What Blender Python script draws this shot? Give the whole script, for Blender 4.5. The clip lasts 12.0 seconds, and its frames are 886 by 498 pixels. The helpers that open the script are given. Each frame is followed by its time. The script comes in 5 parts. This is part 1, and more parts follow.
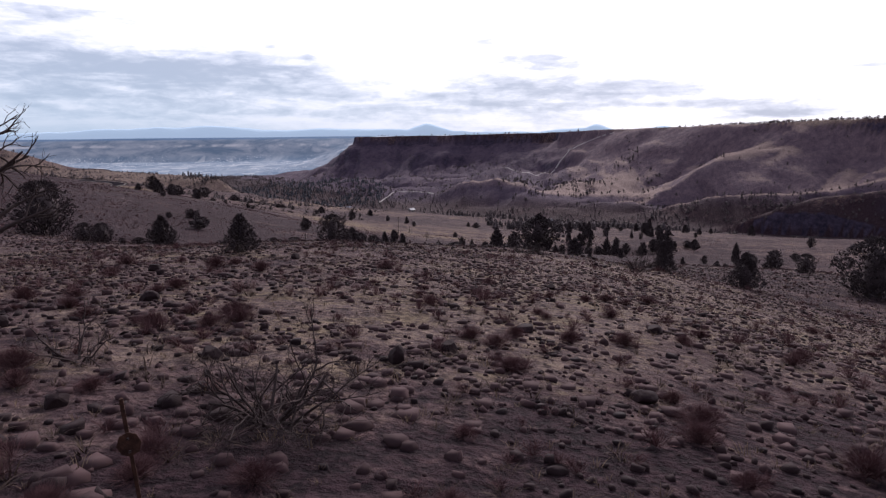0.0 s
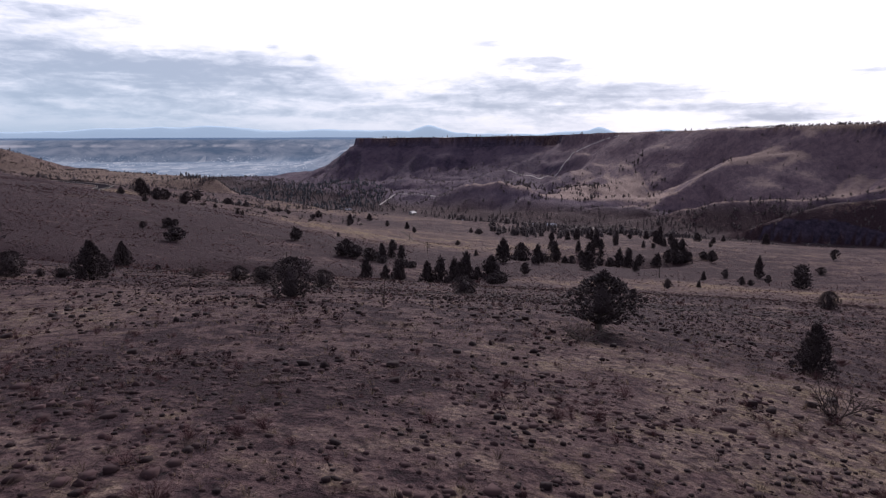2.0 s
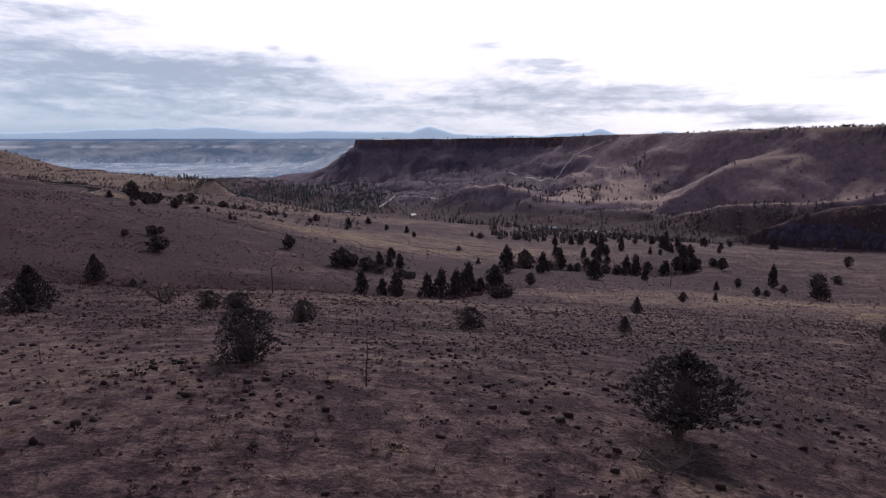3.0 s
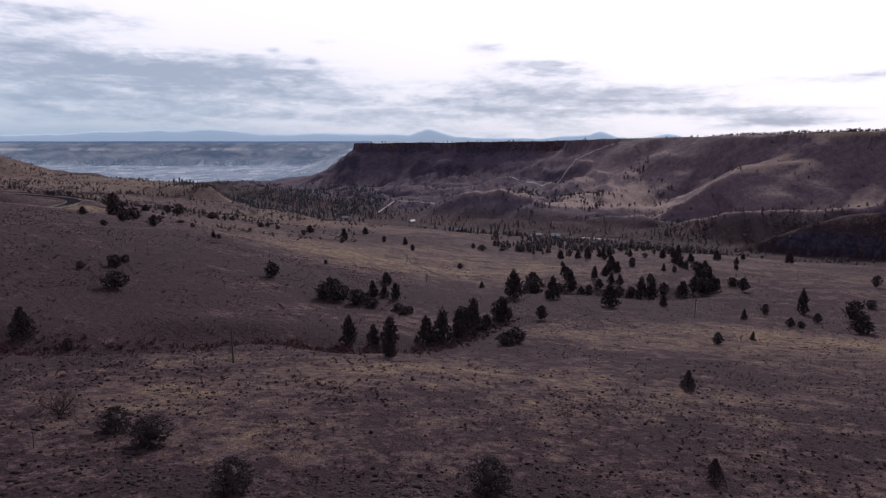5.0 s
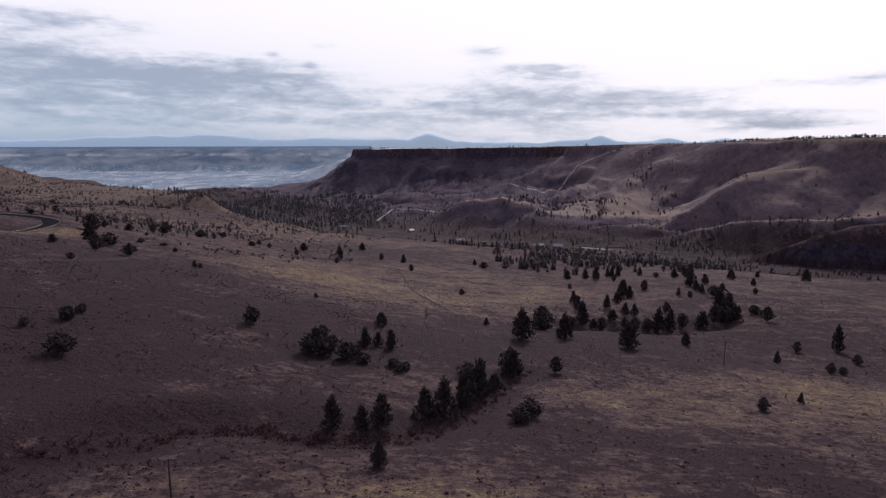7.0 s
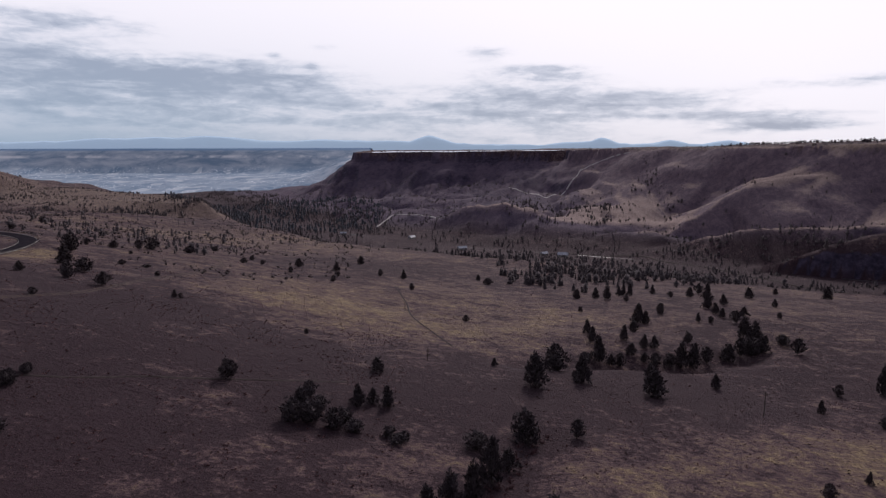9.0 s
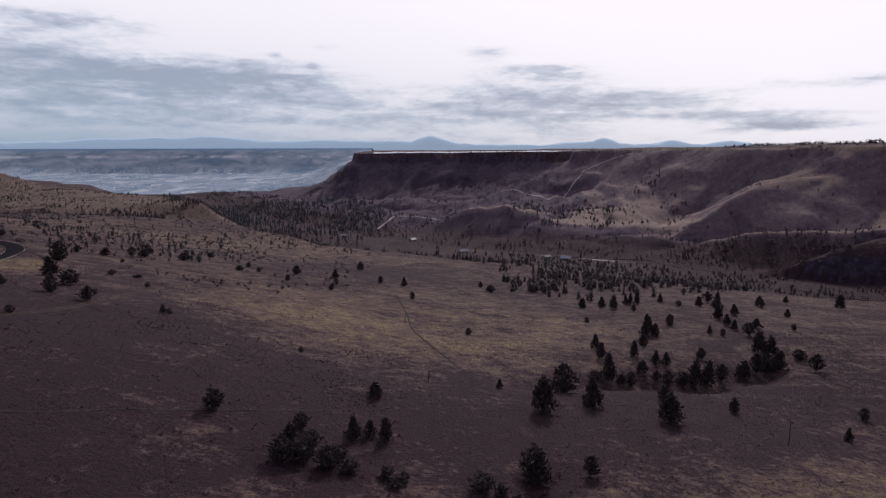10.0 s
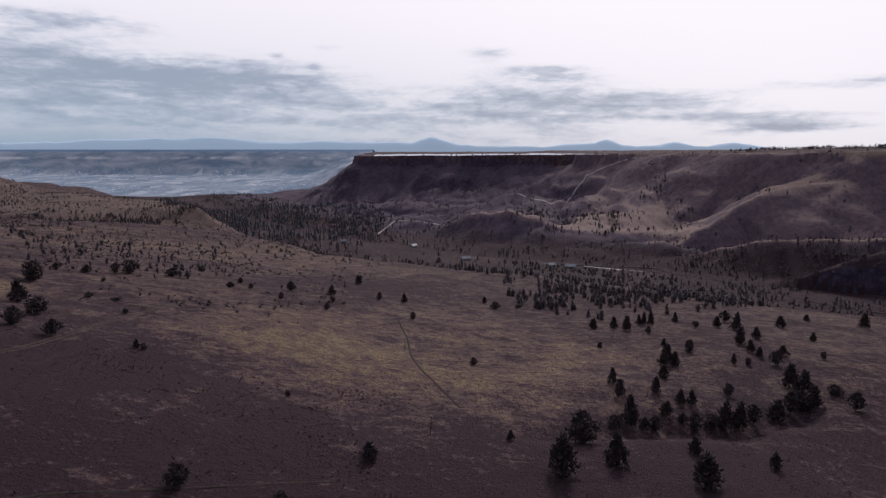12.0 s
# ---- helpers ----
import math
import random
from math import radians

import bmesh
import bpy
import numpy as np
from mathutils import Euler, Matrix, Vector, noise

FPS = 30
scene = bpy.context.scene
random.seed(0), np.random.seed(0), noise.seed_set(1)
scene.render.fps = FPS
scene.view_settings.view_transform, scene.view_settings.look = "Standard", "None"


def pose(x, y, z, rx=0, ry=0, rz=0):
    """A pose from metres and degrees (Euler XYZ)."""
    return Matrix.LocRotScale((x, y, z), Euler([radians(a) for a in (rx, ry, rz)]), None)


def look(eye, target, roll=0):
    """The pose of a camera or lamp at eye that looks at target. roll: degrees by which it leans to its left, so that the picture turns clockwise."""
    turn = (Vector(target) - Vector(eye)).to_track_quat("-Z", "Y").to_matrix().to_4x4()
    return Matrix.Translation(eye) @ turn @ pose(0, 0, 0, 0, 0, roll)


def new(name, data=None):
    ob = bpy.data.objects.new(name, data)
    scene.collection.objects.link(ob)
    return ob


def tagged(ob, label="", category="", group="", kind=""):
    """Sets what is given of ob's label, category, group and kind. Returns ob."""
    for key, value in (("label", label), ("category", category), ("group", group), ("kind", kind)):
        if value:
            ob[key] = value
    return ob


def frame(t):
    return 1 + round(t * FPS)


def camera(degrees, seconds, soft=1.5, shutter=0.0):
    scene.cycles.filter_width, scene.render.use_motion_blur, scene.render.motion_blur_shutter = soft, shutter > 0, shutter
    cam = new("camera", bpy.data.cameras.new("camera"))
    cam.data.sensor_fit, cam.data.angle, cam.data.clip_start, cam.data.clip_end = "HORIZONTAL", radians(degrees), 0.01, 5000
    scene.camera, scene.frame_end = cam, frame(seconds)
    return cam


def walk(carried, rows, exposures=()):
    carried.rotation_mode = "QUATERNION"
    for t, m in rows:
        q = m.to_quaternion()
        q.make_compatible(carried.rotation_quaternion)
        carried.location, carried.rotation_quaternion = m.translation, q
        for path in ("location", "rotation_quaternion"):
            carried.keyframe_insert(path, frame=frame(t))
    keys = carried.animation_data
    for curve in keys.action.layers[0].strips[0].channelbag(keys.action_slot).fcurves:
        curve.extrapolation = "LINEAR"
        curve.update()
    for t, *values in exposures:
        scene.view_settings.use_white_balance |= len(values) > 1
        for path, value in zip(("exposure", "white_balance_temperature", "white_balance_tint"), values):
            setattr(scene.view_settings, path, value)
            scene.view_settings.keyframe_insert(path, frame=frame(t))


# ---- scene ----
cam = camera(70, 12.0, soft=1.3)
PATH = [
    (0.0, 0.871, -0.804, 20.263, 80.078, -0.623, -0.546),
    (0.5, 0.820, 4.015, 20.327, 80.081, -0.489, -0.517),
    (1.0, 0.757, 9.240, 20.473, 80.109, -0.372, -0.494),
    (1.5, 0.683, 14.846, 20.681, 80.159, -0.271, -0.476),
    (2.0, 0.601, 20.747, 20.921, 80.222, -0.189, -0.463),
    (2.5, 0.517, 26.812, 21.182, 80.286, -0.124, -0.458),
    (3.0, 0.436, 32.932, 21.555, 80.343, -0.072, -0.458),
    (3.5, 0.362, 39.037, 22.182, 80.389, -0.033, -0.463),
    (4.0, 0.302, 45.100, 23.132, 80.428, -0.009, -0.471),
    (4.5, 0.262, 51.122, 24.417, 80.471, -0.003, -0.483),
    (5.0, 0.240, 57.119, 25.991, 80.527, -0.018, -0.495),
    (5.5, 0.227, 63.101, 27.761, 80.599, -0.052, -0.508),
    (6.0, 0.202, 69.064, 29.592, 80.683, -0.095, -0.522),
    (6.5, 0.144, 75.026, 31.383, 80.767, -0.134, -0.533),
    (7.0, 0.047, 80.995, 33.125, 80.841, -0.160, -0.537),
    (7.5, -0.085, 86.955, 34.884, 80.894, -0.168, -0.531),
    (8.0, -0.236, 92.919, 36.646, 80.924, -0.162, -0.513),
    (8.5, -0.388, 98.916, 38.355, 80.934, -0.147, -0.484),
    (9.0, -0.528, 104.968, 39.955, 80.931, -0.134, -0.444),
    (9.5, -0.650, 111.076, 41.434, 80.921, -0.125, -0.398),
    (10.0, -0.766, 117.201, 42.860, 80.911, -0.119, -0.350),
    (10.5, -0.897, 123.298, 44.292, 80.905, -0.108, -0.306),
    (11.0, -1.060, 129.306, 45.740, 80.911, -0.086, -0.273),
    (11.5, -1.264, 135.147, 47.177, 80.934, -0.048, -0.255),
    (12.0, -1.514, 140.759, 48.568, 80.977, 0.008, -0.256),
]
walk(cam, [(t, pose(x, y, z, tilt, 0, turn) @ pose(0, 0, 0, 0, 0, lean)) for t, x, y, z, tilt, lean, turn in PATH],
     exposures=[(0, 0.36, 6350, 24), (3, 0.14, 6350, 24), (6.5, -0.03, 6350, 23), (12, -0.20, 6400, 22)])

# ---------------------------------------------------------------- sky and sun
def node(tree, kind, ins=(), **settings):
    n = tree.nodes.new(kind)
    for key, value in settings.items():
        setattr(n, key, value)
    for i, value in enumerate(ins):
        if value is None:
            continue
        if isinstance(value, bpy.types.NodeSocket):
            tree.links.new(value, n.inputs[i])
        else:
            n.inputs[i].default_value = value
    return n


def calc(tree, op, a, b=None, c=None, clamp=False):
    return node(tree, "ShaderNodeMath", (a, b, c), operation=op, use_clamp=clamp).outputs[0]


def blend(tree, fac, a, b, mode="MIX"):
    n = tree.nodes.new("ShaderNodeMix")
    n.data_type, n.blend_type = "RGBA", mode
    for socket, value in ((n.inputs[0], fac), (n.inputs[6], a), (n.inputs[7], b)):
        if isinstance(value, bpy.types.NodeSocket):
            tree.links.new(value, socket)
        elif isinstance(value, (int, float)):
            socket.default_value = value
        else:
            socket.default_value = (*value, 1)
    return n.outputs[2]


def smooth(tree, value, a, b):
    n = node(tree, "ShaderNodeMapRange", (value, a, b, 0.0, 1.0), interpolation_type="SMOOTHSTEP")
    return n.outputs[0]


def noise_tex(tree, vector, scale, detail=4.0, rough=0.55, distortion=0.0):
    n = tree.nodes.new("ShaderNodeTexNoise")
    if vector is not None:
        tree.links.new(vector, n.inputs["Vector"])
    n.inputs["Scale"].default_value, n.inputs["Detail"].default_value = scale, detail
    n.inputs["Roughness"].default_value, n.inputs["Distortion"].default_value = rough, distortion
    return n.outputs["Fac"]


SUN_HEIGHT, SUN_TURN = radians(30), radians(14)
sun = new("sun", bpy.data.lights.new("sun", "SUN"))
sun.data.energy, sun.data.angle, sun.data.color = 2.3, radians(12), (1.0, 0.95, 0.88)
sun.matrix_world = look((math.sin(SUN_TURN) * math.cos(SUN_HEIGHT), math.cos(SUN_TURN) * math.cos(SUN_HEIGHT), math.sin(SUN_HEIGHT)), (0, 0, 0))

world = bpy.data.worlds.new("overcast_sky")
scene.world = world
world.use_nodes = True
wt = world.node_tree
wt.nodes.clear()
direction = node(wt, "ShaderNodeTexCoord").outputs["Generated"]
axes = node(wt, "ShaderNodeSeparateXYZ", (direction,)).outputs
turn = calc(wt, "ARCTAN2", axes[0], axes[1])
rise = calc(wt, "ARCSINE", axes[2])


def patch(turn_at, rise_at, wide, high):
    """A soft oval of cloud in the sky, 1 at its middle."""
    a = calc(wt, "DIVIDE", calc(wt, "SUBTRACT", turn, turn_at), wide)
    b = calc(wt, "DIVIDE", calc(wt, "SUBTRACT", rise, rise_at), high)
    r = calc(wt, "ADD", calc(wt, "MULTIPLY", a, a), calc(wt, "MULTIPLY", b, b))
    return calc(wt, "POWER", 2.718, calc(wt, "MULTIPLY", r, -1.0))


flat = node(wt, "ShaderNodeCombineXYZ", (calc(wt, "MULTIPLY", turn, 3.0), calc(wt, "MULTIPLY", rise, 21.0), 2.7)).outputs[0]
billow = noise_tex(wt, flat, 2.6, 5.0, 0.55, 0.5)
puff = node(wt, "ShaderNodeCombineXYZ", (calc(wt, "MULTIPLY", turn, 4.5), calc(wt, "MULTIPLY", rise, 14.0), 1.3)).outputs[0]
streak = noise_tex(wt, puff, 6.5, 7.0, 0.60, 0.3)
cover = 0.0
for args, amount in (((-0.36, 0.100, 0.27, 0.034), 1.0), ((-0.58, 0.110, 0.16, 0.06), 0.45), ((-0.56, 0.225, 0.22, 0.030), 0.72), ((-0.52, 0.165, 0.16, 0.016), 0.55), ((0.15, 0.072, 0.16, 0.034), 0.68),
                     ((-0.28, 0.040, 0.60, 0.040), 0.66), ((0.38, 0.066, 0.16, 0.022), 0.42), ((0.60, 0.088, 0.14, 0.012), 0.52), ((0.50, 0.030, 0.10, 0.009), 0.85), ((0.44, 0.045, 0.2, 0.006), 0.45), ((0.30, 0.010, 0.5, 0.012), 0.3), ((0.16, 0.113, 0.08, 0.013), 0.75),
                     ((0.07, 0.143, 0.06, 0.014), 0.55), ((-0.165, 0.150, 0.03, 0.007), 0.45), ((-0.19, 0.120, 0.012, 0.006), 0.4), ((-0.245, 0.135, 0.012, 0.005), 0.4)):
    cover = calc(wt, "ADD", cover, calc(wt, "MULTIPLY", patch(*args), amount))
veil = calc(wt, "ADD", calc(wt, "MULTIPLY", calc(wt, "SUBTRACT", billow, 0.5), 1.7), calc(wt, "MULTIPLY", calc(wt, "SUBTRACT", streak, 0.5), 1.3))
cloud = smooth(wt, calc(wt, "ADD", cover, calc(wt, "MULTIPLY", veil, calc(wt, "ADD", 0.06, calc(wt, "MULTIPLY", calc(wt, "MINIMUM", cover, 0.85), 0.95)))), 0.16, 1.32)
behind = smooth(wt, axes[1], 0.45, -0.4)
haze = calc(wt, "POWER", 2.718, calc(wt, "MULTIPLY", calc(wt, "MAXIMUM", rise, 0.0), -9.0))
haze = calc(wt, "MULTIPLY", haze, node(wt, "ShaderNodeMapRange", (turn, -0.5, 0.5, 1.0, 0.30)).outputs[0])
tone = blend(wt, smooth(wt, cloud, 0.0, 0.55), (1.17, 1.17, 1.16), (0.76, 0.82, 0.875))
tone = blend(wt, smooth(wt, cloud, 0.30, 1.0), tone, (0.40, 0.46, 0.545))
tone = blend(wt, haze, tone, (0.30, 0.445, 0.555))
tone = blend(wt, smooth(wt, rise, 0.3, 0.9), tone, (0.36, 0.40, 0.48))
tone = blend(wt, behind, tone, (0.27, 0.28, 0.34))
air = node(wt, "ShaderNodeTexSky", sky_type="NISHITA", sun_disc=False, sun_elevation=SUN_HEIGHT, sun_rotation=SUN_TURN).outputs[0]
deck = node(wt, "ShaderNodeBackground", (tone, 1.0))
blue = node(wt, "ShaderNodeBackground", (air, 0.05))
both = node(wt, "ShaderNodeMixShader", (0.92, blue.outputs[0], deck.outputs[0]))
wt.links.new(both.outputs[0], node(wt, "ShaderNodeOutputWorld").inputs[0])

# ---------------------------------------------------------------- materials
def material(name, roughness=0.9):
    mat = bpy.data.materials.new(name)
    mat.use_nodes = True
    t = mat.node_tree
    bsdf = next(n for n in t.nodes if n.type == "BSDF_PRINCIPLED")
    bsdf.inputs["Roughness"].default_value = roughness
    bsdf.inputs["Specular IOR Level"].default_value = 0.12
    return mat, t, bsdf


def place(tree):
    return node(tree, "ShaderNodeNewGeometry").outputs["Position"]


def bump(tree, bsdf, value, strength, distance):
    b = node(tree, "ShaderNodeBump")
    b.inputs["Strength"].default_value, b.inputs["Distance"].default_value = strength, distance
    tree.links.new(value, b.inputs["Height"])
    tree.links.new(b.outputs[0], bsdf.inputs["Normal"])


def ground_material():
    mat, t, bsdf = material("dry_grassland", 0.97)
    p = place(t)
    flatp = node(t, "ShaderNodeVectorMath", (p, (1, 1, 0.4)), operation="MULTIPLY").outputs[0]
    broad = noise_tex(t, flatp, 0.013, 6, 0.62, 0.8)
    mid = noise_tex(t, flatp, 0.09, 6, 0.66, 0.4)
    tuft = noise_tex(t, flatp, 0.8, 4, 0.65)
    fine = noise_tex(t, flatp, 5.0, 5, 0.72)
    stretched = node(t, "ShaderNodeVectorMath", (p, (0.35, 1.6, 0.5)), operation="MULTIPLY").outputs[0]
    streaks = noise_tex(t, stretched, 0.07, 6, 0.68, 0.4)
    # straw share, with sunlit and cloud-shaded patches painted in
    dry = node(t, "ShaderNodeAttribute", attribute_name="straw_and_light").outputs["Fac"]
    talus = node(t, "ShaderNodeAttribute", attribute_name="talus").outputs["Fac"]
    snow = node(t, "ShaderNodeAttribute", attribute_name="snow").outputs["Fac"]
    straw = blend(t, smooth(t, fine, 0.32, 0.72), (0.084, 0.058, 0.060), (0.300, 0.220, 0.172))
    straw = blend(t, calc(t, "MULTIPLY", smooth(t, noise_tex(t, flatp, 0.45, 4, 0.65, 0.4), 0.47, 0.60), 0.7), straw, blend(t, smooth(t, fine, 0.32, 0.72), (0.092, 0.066, 0.044), (0.285, 0.220, 0.136)))
    straw = blend(t, calc(t, "MULTIPLY", smooth(t, noise_tex(t, flatp, 1.7, 5, 0.72, 0.3), 0.50, 0.60), 0.75), straw, (0.100, 0.068, 0.072))
    meadow = smooth(t, node(t, "ShaderNodeSeparateXYZ", (p,)).outputs[1], 60.0, 150.0)
    meadow = calc(t, "MULTIPLY", meadow, smooth(t, node(t, "ShaderNodeSeparateXYZ", (p,)).outputs[1], 1080.0, 900.0))
    straw = blend(t, calc(t, "MULTIPLY", meadow, 0.8), straw, blend(t, smooth(t, fine, 0.32, 0.72), (0.108, 0.074, 0.046), (0.365, 0.272, 0.140)))
    soil = blend(t, smooth(t, fine, 0.32, 0.72), (0.050, 0.031, 0.036), (0.146, 0.092, 0.090))
    sage = blend(t, smooth(t, fine, 0.35, 0.70), (0.014, 0.008, 0.011), (0.064, 0.036, 0.043))
    share = calc(t, "ADD", calc(t, "MULTIPLY", broad, 0.75), calc(t, "ADD", calc(t, "MULTIPLY_ADD", calc(t, "SUBTRACT", mid, 0.5), 1.05, 0.30), calc(t, "MULTIPLY", streaks, 0.32)))
    speck = noise_tex(t, flatp, 0.33, 5, 0.75)
    share = calc(t, "ADD", share, calc(t, "ADD", calc(t, "MULTIPLY", calc(t, "SUBTRACT", tuft, 0.5), calc(t, "MULTIPLY_ADD", meadow, -0.45, 1.15)), calc(t, "MULTIPLY", calc(t, "SUBTRACT", speck, 0.5), calc(t, "MULTIPLY_ADD", meadow, -0.3, 1.5))))
    share = calc(t, "ADD", share, 0.315)
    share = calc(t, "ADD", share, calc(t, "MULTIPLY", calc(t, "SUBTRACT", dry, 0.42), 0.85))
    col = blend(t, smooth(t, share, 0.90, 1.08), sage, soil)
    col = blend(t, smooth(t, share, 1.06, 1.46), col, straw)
    shrub = smooth(t, noise_tex(t, flatp, 1.1, 3, 0.6), 0.57, 0.65)
    col = blend(t, calc(t, "MULTIPLY", shrub, 0.8), col, sage)
    col = blend(t, calc(t, "MULTIPLY", smooth(t, noise_tex(t, flatp, 2.3, 3, 0.6), 0.58, 0.64), 0.65), col, sage)
    # far slope colours shifted to purple-blue, the haze painted in
    hazed_scree = blend(t, smooth(t, calc(t, "ADD", calc(t, "MULTIPLY", mid, 0.5), calc(t, "MULTIPLY", broad, 0.5)), 0.36, 0.64), (0.050, 0.037, 0.060), (0.108, 0.078, 0.102))
    hazed_thin_grass = blend(t, smooth(t, calc(t, "ADD", calc(t, "MULTIPLY", mid, 0.5), calc(t, "MULTIPLY", tuft, 0.5)), 0.36, 0.64), (0.076, 0.055, 0.074), (0.182, 0.130, 0.142))
    hazed_scree = blend(t, smooth(t, dry, 0.12, 0.46), hazed_scree, hazed_thin_grass)
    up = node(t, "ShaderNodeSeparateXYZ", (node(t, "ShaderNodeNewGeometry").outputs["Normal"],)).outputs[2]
    # gentle ground painted paler, as straw and as lit from above
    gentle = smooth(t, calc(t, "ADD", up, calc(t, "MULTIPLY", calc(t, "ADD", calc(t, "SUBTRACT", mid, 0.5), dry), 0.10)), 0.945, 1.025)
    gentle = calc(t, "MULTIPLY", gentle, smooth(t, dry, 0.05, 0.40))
    hazed_scree = blend(t, gentle, hazed_scree, blend(t, smooth(t, tuft, 0.35, 0.65), (0.150, 0.108, 0.104), (0.325, 0.240, 0.205)))
    col = blend(t, talus, col, hazed_scree)
    # cliff stone tinted blue for the haze over the butte
    hazed_rock = blend(t, smooth(t, noise_tex(t, p, 0.12, 6, 0.75), 0.35, 0.7), (0.024, 0.020, 0.034), (0.082, 0.064, 0.094))
    col = blend(t, smooth(t, calc(t, "ADD", up, calc(t, "MULTIPLY", mid, 0.06)), 0.85, 0.70), col, blend(t, calc(t, "MULTIPLY", talus, smooth(t, dry, 0.2, 0.45)), hazed_rock, col))
    col = blend(t, smooth(t, calc(t, "ADD", snow, calc(t, "MULTIPLY", mid, 0.5)), 0.75, 0.95), col, (0.70, 0.74, 0.80))
    t.links.new(col, bsdf.inputs["Base Color"])
    relief = calc(t, "ADD", calc(t, "MULTIPLY", tuft, 1.7), calc(t, "MULTIPLY", fine, 0.7))
    relief = calc(t, "ADD", relief, calc(t, "MULTIPLY", mid, 3.0))
    bump(t, bsdf, relief, 0.9, 0.45)
    return mat


GROUND = ground_material()


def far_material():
    """Plain and escarpment kilometres off, the valley's haze painted as blue colour and glow."""
    mat, t, bsdf = material("hazed_plain", 1.0)
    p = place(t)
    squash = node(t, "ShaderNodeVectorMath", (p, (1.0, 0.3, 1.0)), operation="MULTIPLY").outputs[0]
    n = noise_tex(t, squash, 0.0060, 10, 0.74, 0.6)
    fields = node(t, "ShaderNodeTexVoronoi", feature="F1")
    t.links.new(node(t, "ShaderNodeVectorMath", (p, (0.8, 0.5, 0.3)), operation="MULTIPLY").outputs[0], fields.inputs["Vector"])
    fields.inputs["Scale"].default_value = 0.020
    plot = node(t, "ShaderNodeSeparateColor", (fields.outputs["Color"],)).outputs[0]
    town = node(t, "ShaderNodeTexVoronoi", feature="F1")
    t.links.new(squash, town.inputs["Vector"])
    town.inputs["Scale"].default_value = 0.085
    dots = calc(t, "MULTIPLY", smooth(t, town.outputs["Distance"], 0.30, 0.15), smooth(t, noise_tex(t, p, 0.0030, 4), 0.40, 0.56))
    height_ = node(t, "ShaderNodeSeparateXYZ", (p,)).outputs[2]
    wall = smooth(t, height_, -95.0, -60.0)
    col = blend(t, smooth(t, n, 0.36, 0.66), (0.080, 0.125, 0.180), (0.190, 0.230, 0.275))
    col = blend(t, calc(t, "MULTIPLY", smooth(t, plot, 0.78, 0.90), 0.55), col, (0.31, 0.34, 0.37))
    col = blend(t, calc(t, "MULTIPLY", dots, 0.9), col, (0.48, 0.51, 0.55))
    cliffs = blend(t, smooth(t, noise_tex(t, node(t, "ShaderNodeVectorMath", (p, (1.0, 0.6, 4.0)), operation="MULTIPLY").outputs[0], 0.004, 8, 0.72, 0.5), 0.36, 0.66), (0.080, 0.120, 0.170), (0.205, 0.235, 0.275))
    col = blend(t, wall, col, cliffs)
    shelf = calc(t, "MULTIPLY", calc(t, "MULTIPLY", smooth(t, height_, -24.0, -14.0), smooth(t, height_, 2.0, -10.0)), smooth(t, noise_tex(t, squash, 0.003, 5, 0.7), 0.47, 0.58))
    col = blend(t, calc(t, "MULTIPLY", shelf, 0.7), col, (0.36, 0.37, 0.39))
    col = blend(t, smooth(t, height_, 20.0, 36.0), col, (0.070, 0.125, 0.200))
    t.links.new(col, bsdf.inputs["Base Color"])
    # glow adds to the painted haze
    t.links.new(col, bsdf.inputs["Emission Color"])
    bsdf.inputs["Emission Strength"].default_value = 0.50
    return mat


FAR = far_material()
FAR_BLUE, blue_tree, blue_bsdf = material("hazed_mountains", 1.0)
# haze painted as one flat blue colour that also glows
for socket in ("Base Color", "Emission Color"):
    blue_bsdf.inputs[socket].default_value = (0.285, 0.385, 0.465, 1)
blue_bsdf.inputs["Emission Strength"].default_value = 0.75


def leaf_material(name, low, high):
    mat, t, bsdf = material(name, 0.8)
    r = node(t, "ShaderNodeNewGeometry").outputs["Random Per Island"]
    o = node(t, "ShaderNodeObjectInfo").outputs["Random"]
    col = blend(t, r, low, high)
    col = blend(t, calc(t, "MULTIPLY", o, 0.35), col, (0.034, 0.026, 0.027))
    t.links.new(col, bsdf.inputs["Base Color"])
    return mat


JUNIPER = leaf_material("juniper_foliage", (0.046, 0.037, 0.041), (0.098, 0.078, 0.080))


def bark_material(name, low, high):
    mat, t, bsdf = material(name, 0.9)
    p = node(t, "ShaderNodeTexCoord").outputs["Object"]
    n = noise_tex(t, node(t, "ShaderNodeVectorMath", (p, (6, 6, 1)), operation="MULTIPLY").outputs[0], 3.0, 4)
    t.links.new(blend(t, n, low, high), bsdf.inputs["Base Color"])
    bump(t, bsdf, n, 0.6, 0.02)
    return mat


# blue-grey leaf colour has the haze of the canyon mouth painted in
HAZED_PINE = leaf_material("hazed_pine_foliage", (0.040, 0.048, 0.062), (0.092, 0.104, 0.125))
BARK = bark_material("juniper_bark", (0.035, 0.027, 0.022), (0.13, 0.105, 0.09))

# ---------------------------------------------------------------- terrain shape
def lattice(ix, iy, seed):
    h = (ix.astype(np.int64) * 374761393 + iy.astype(np.int64) * 668265263 + seed * 982451653) & 0x7FFFFFFF
    h = ((h ^ (h >> 13)) * 1274126177) & 0x7FFFFFFF
    return ((h ^ (h >> 16)) & 0xFFFF) / 65535.0


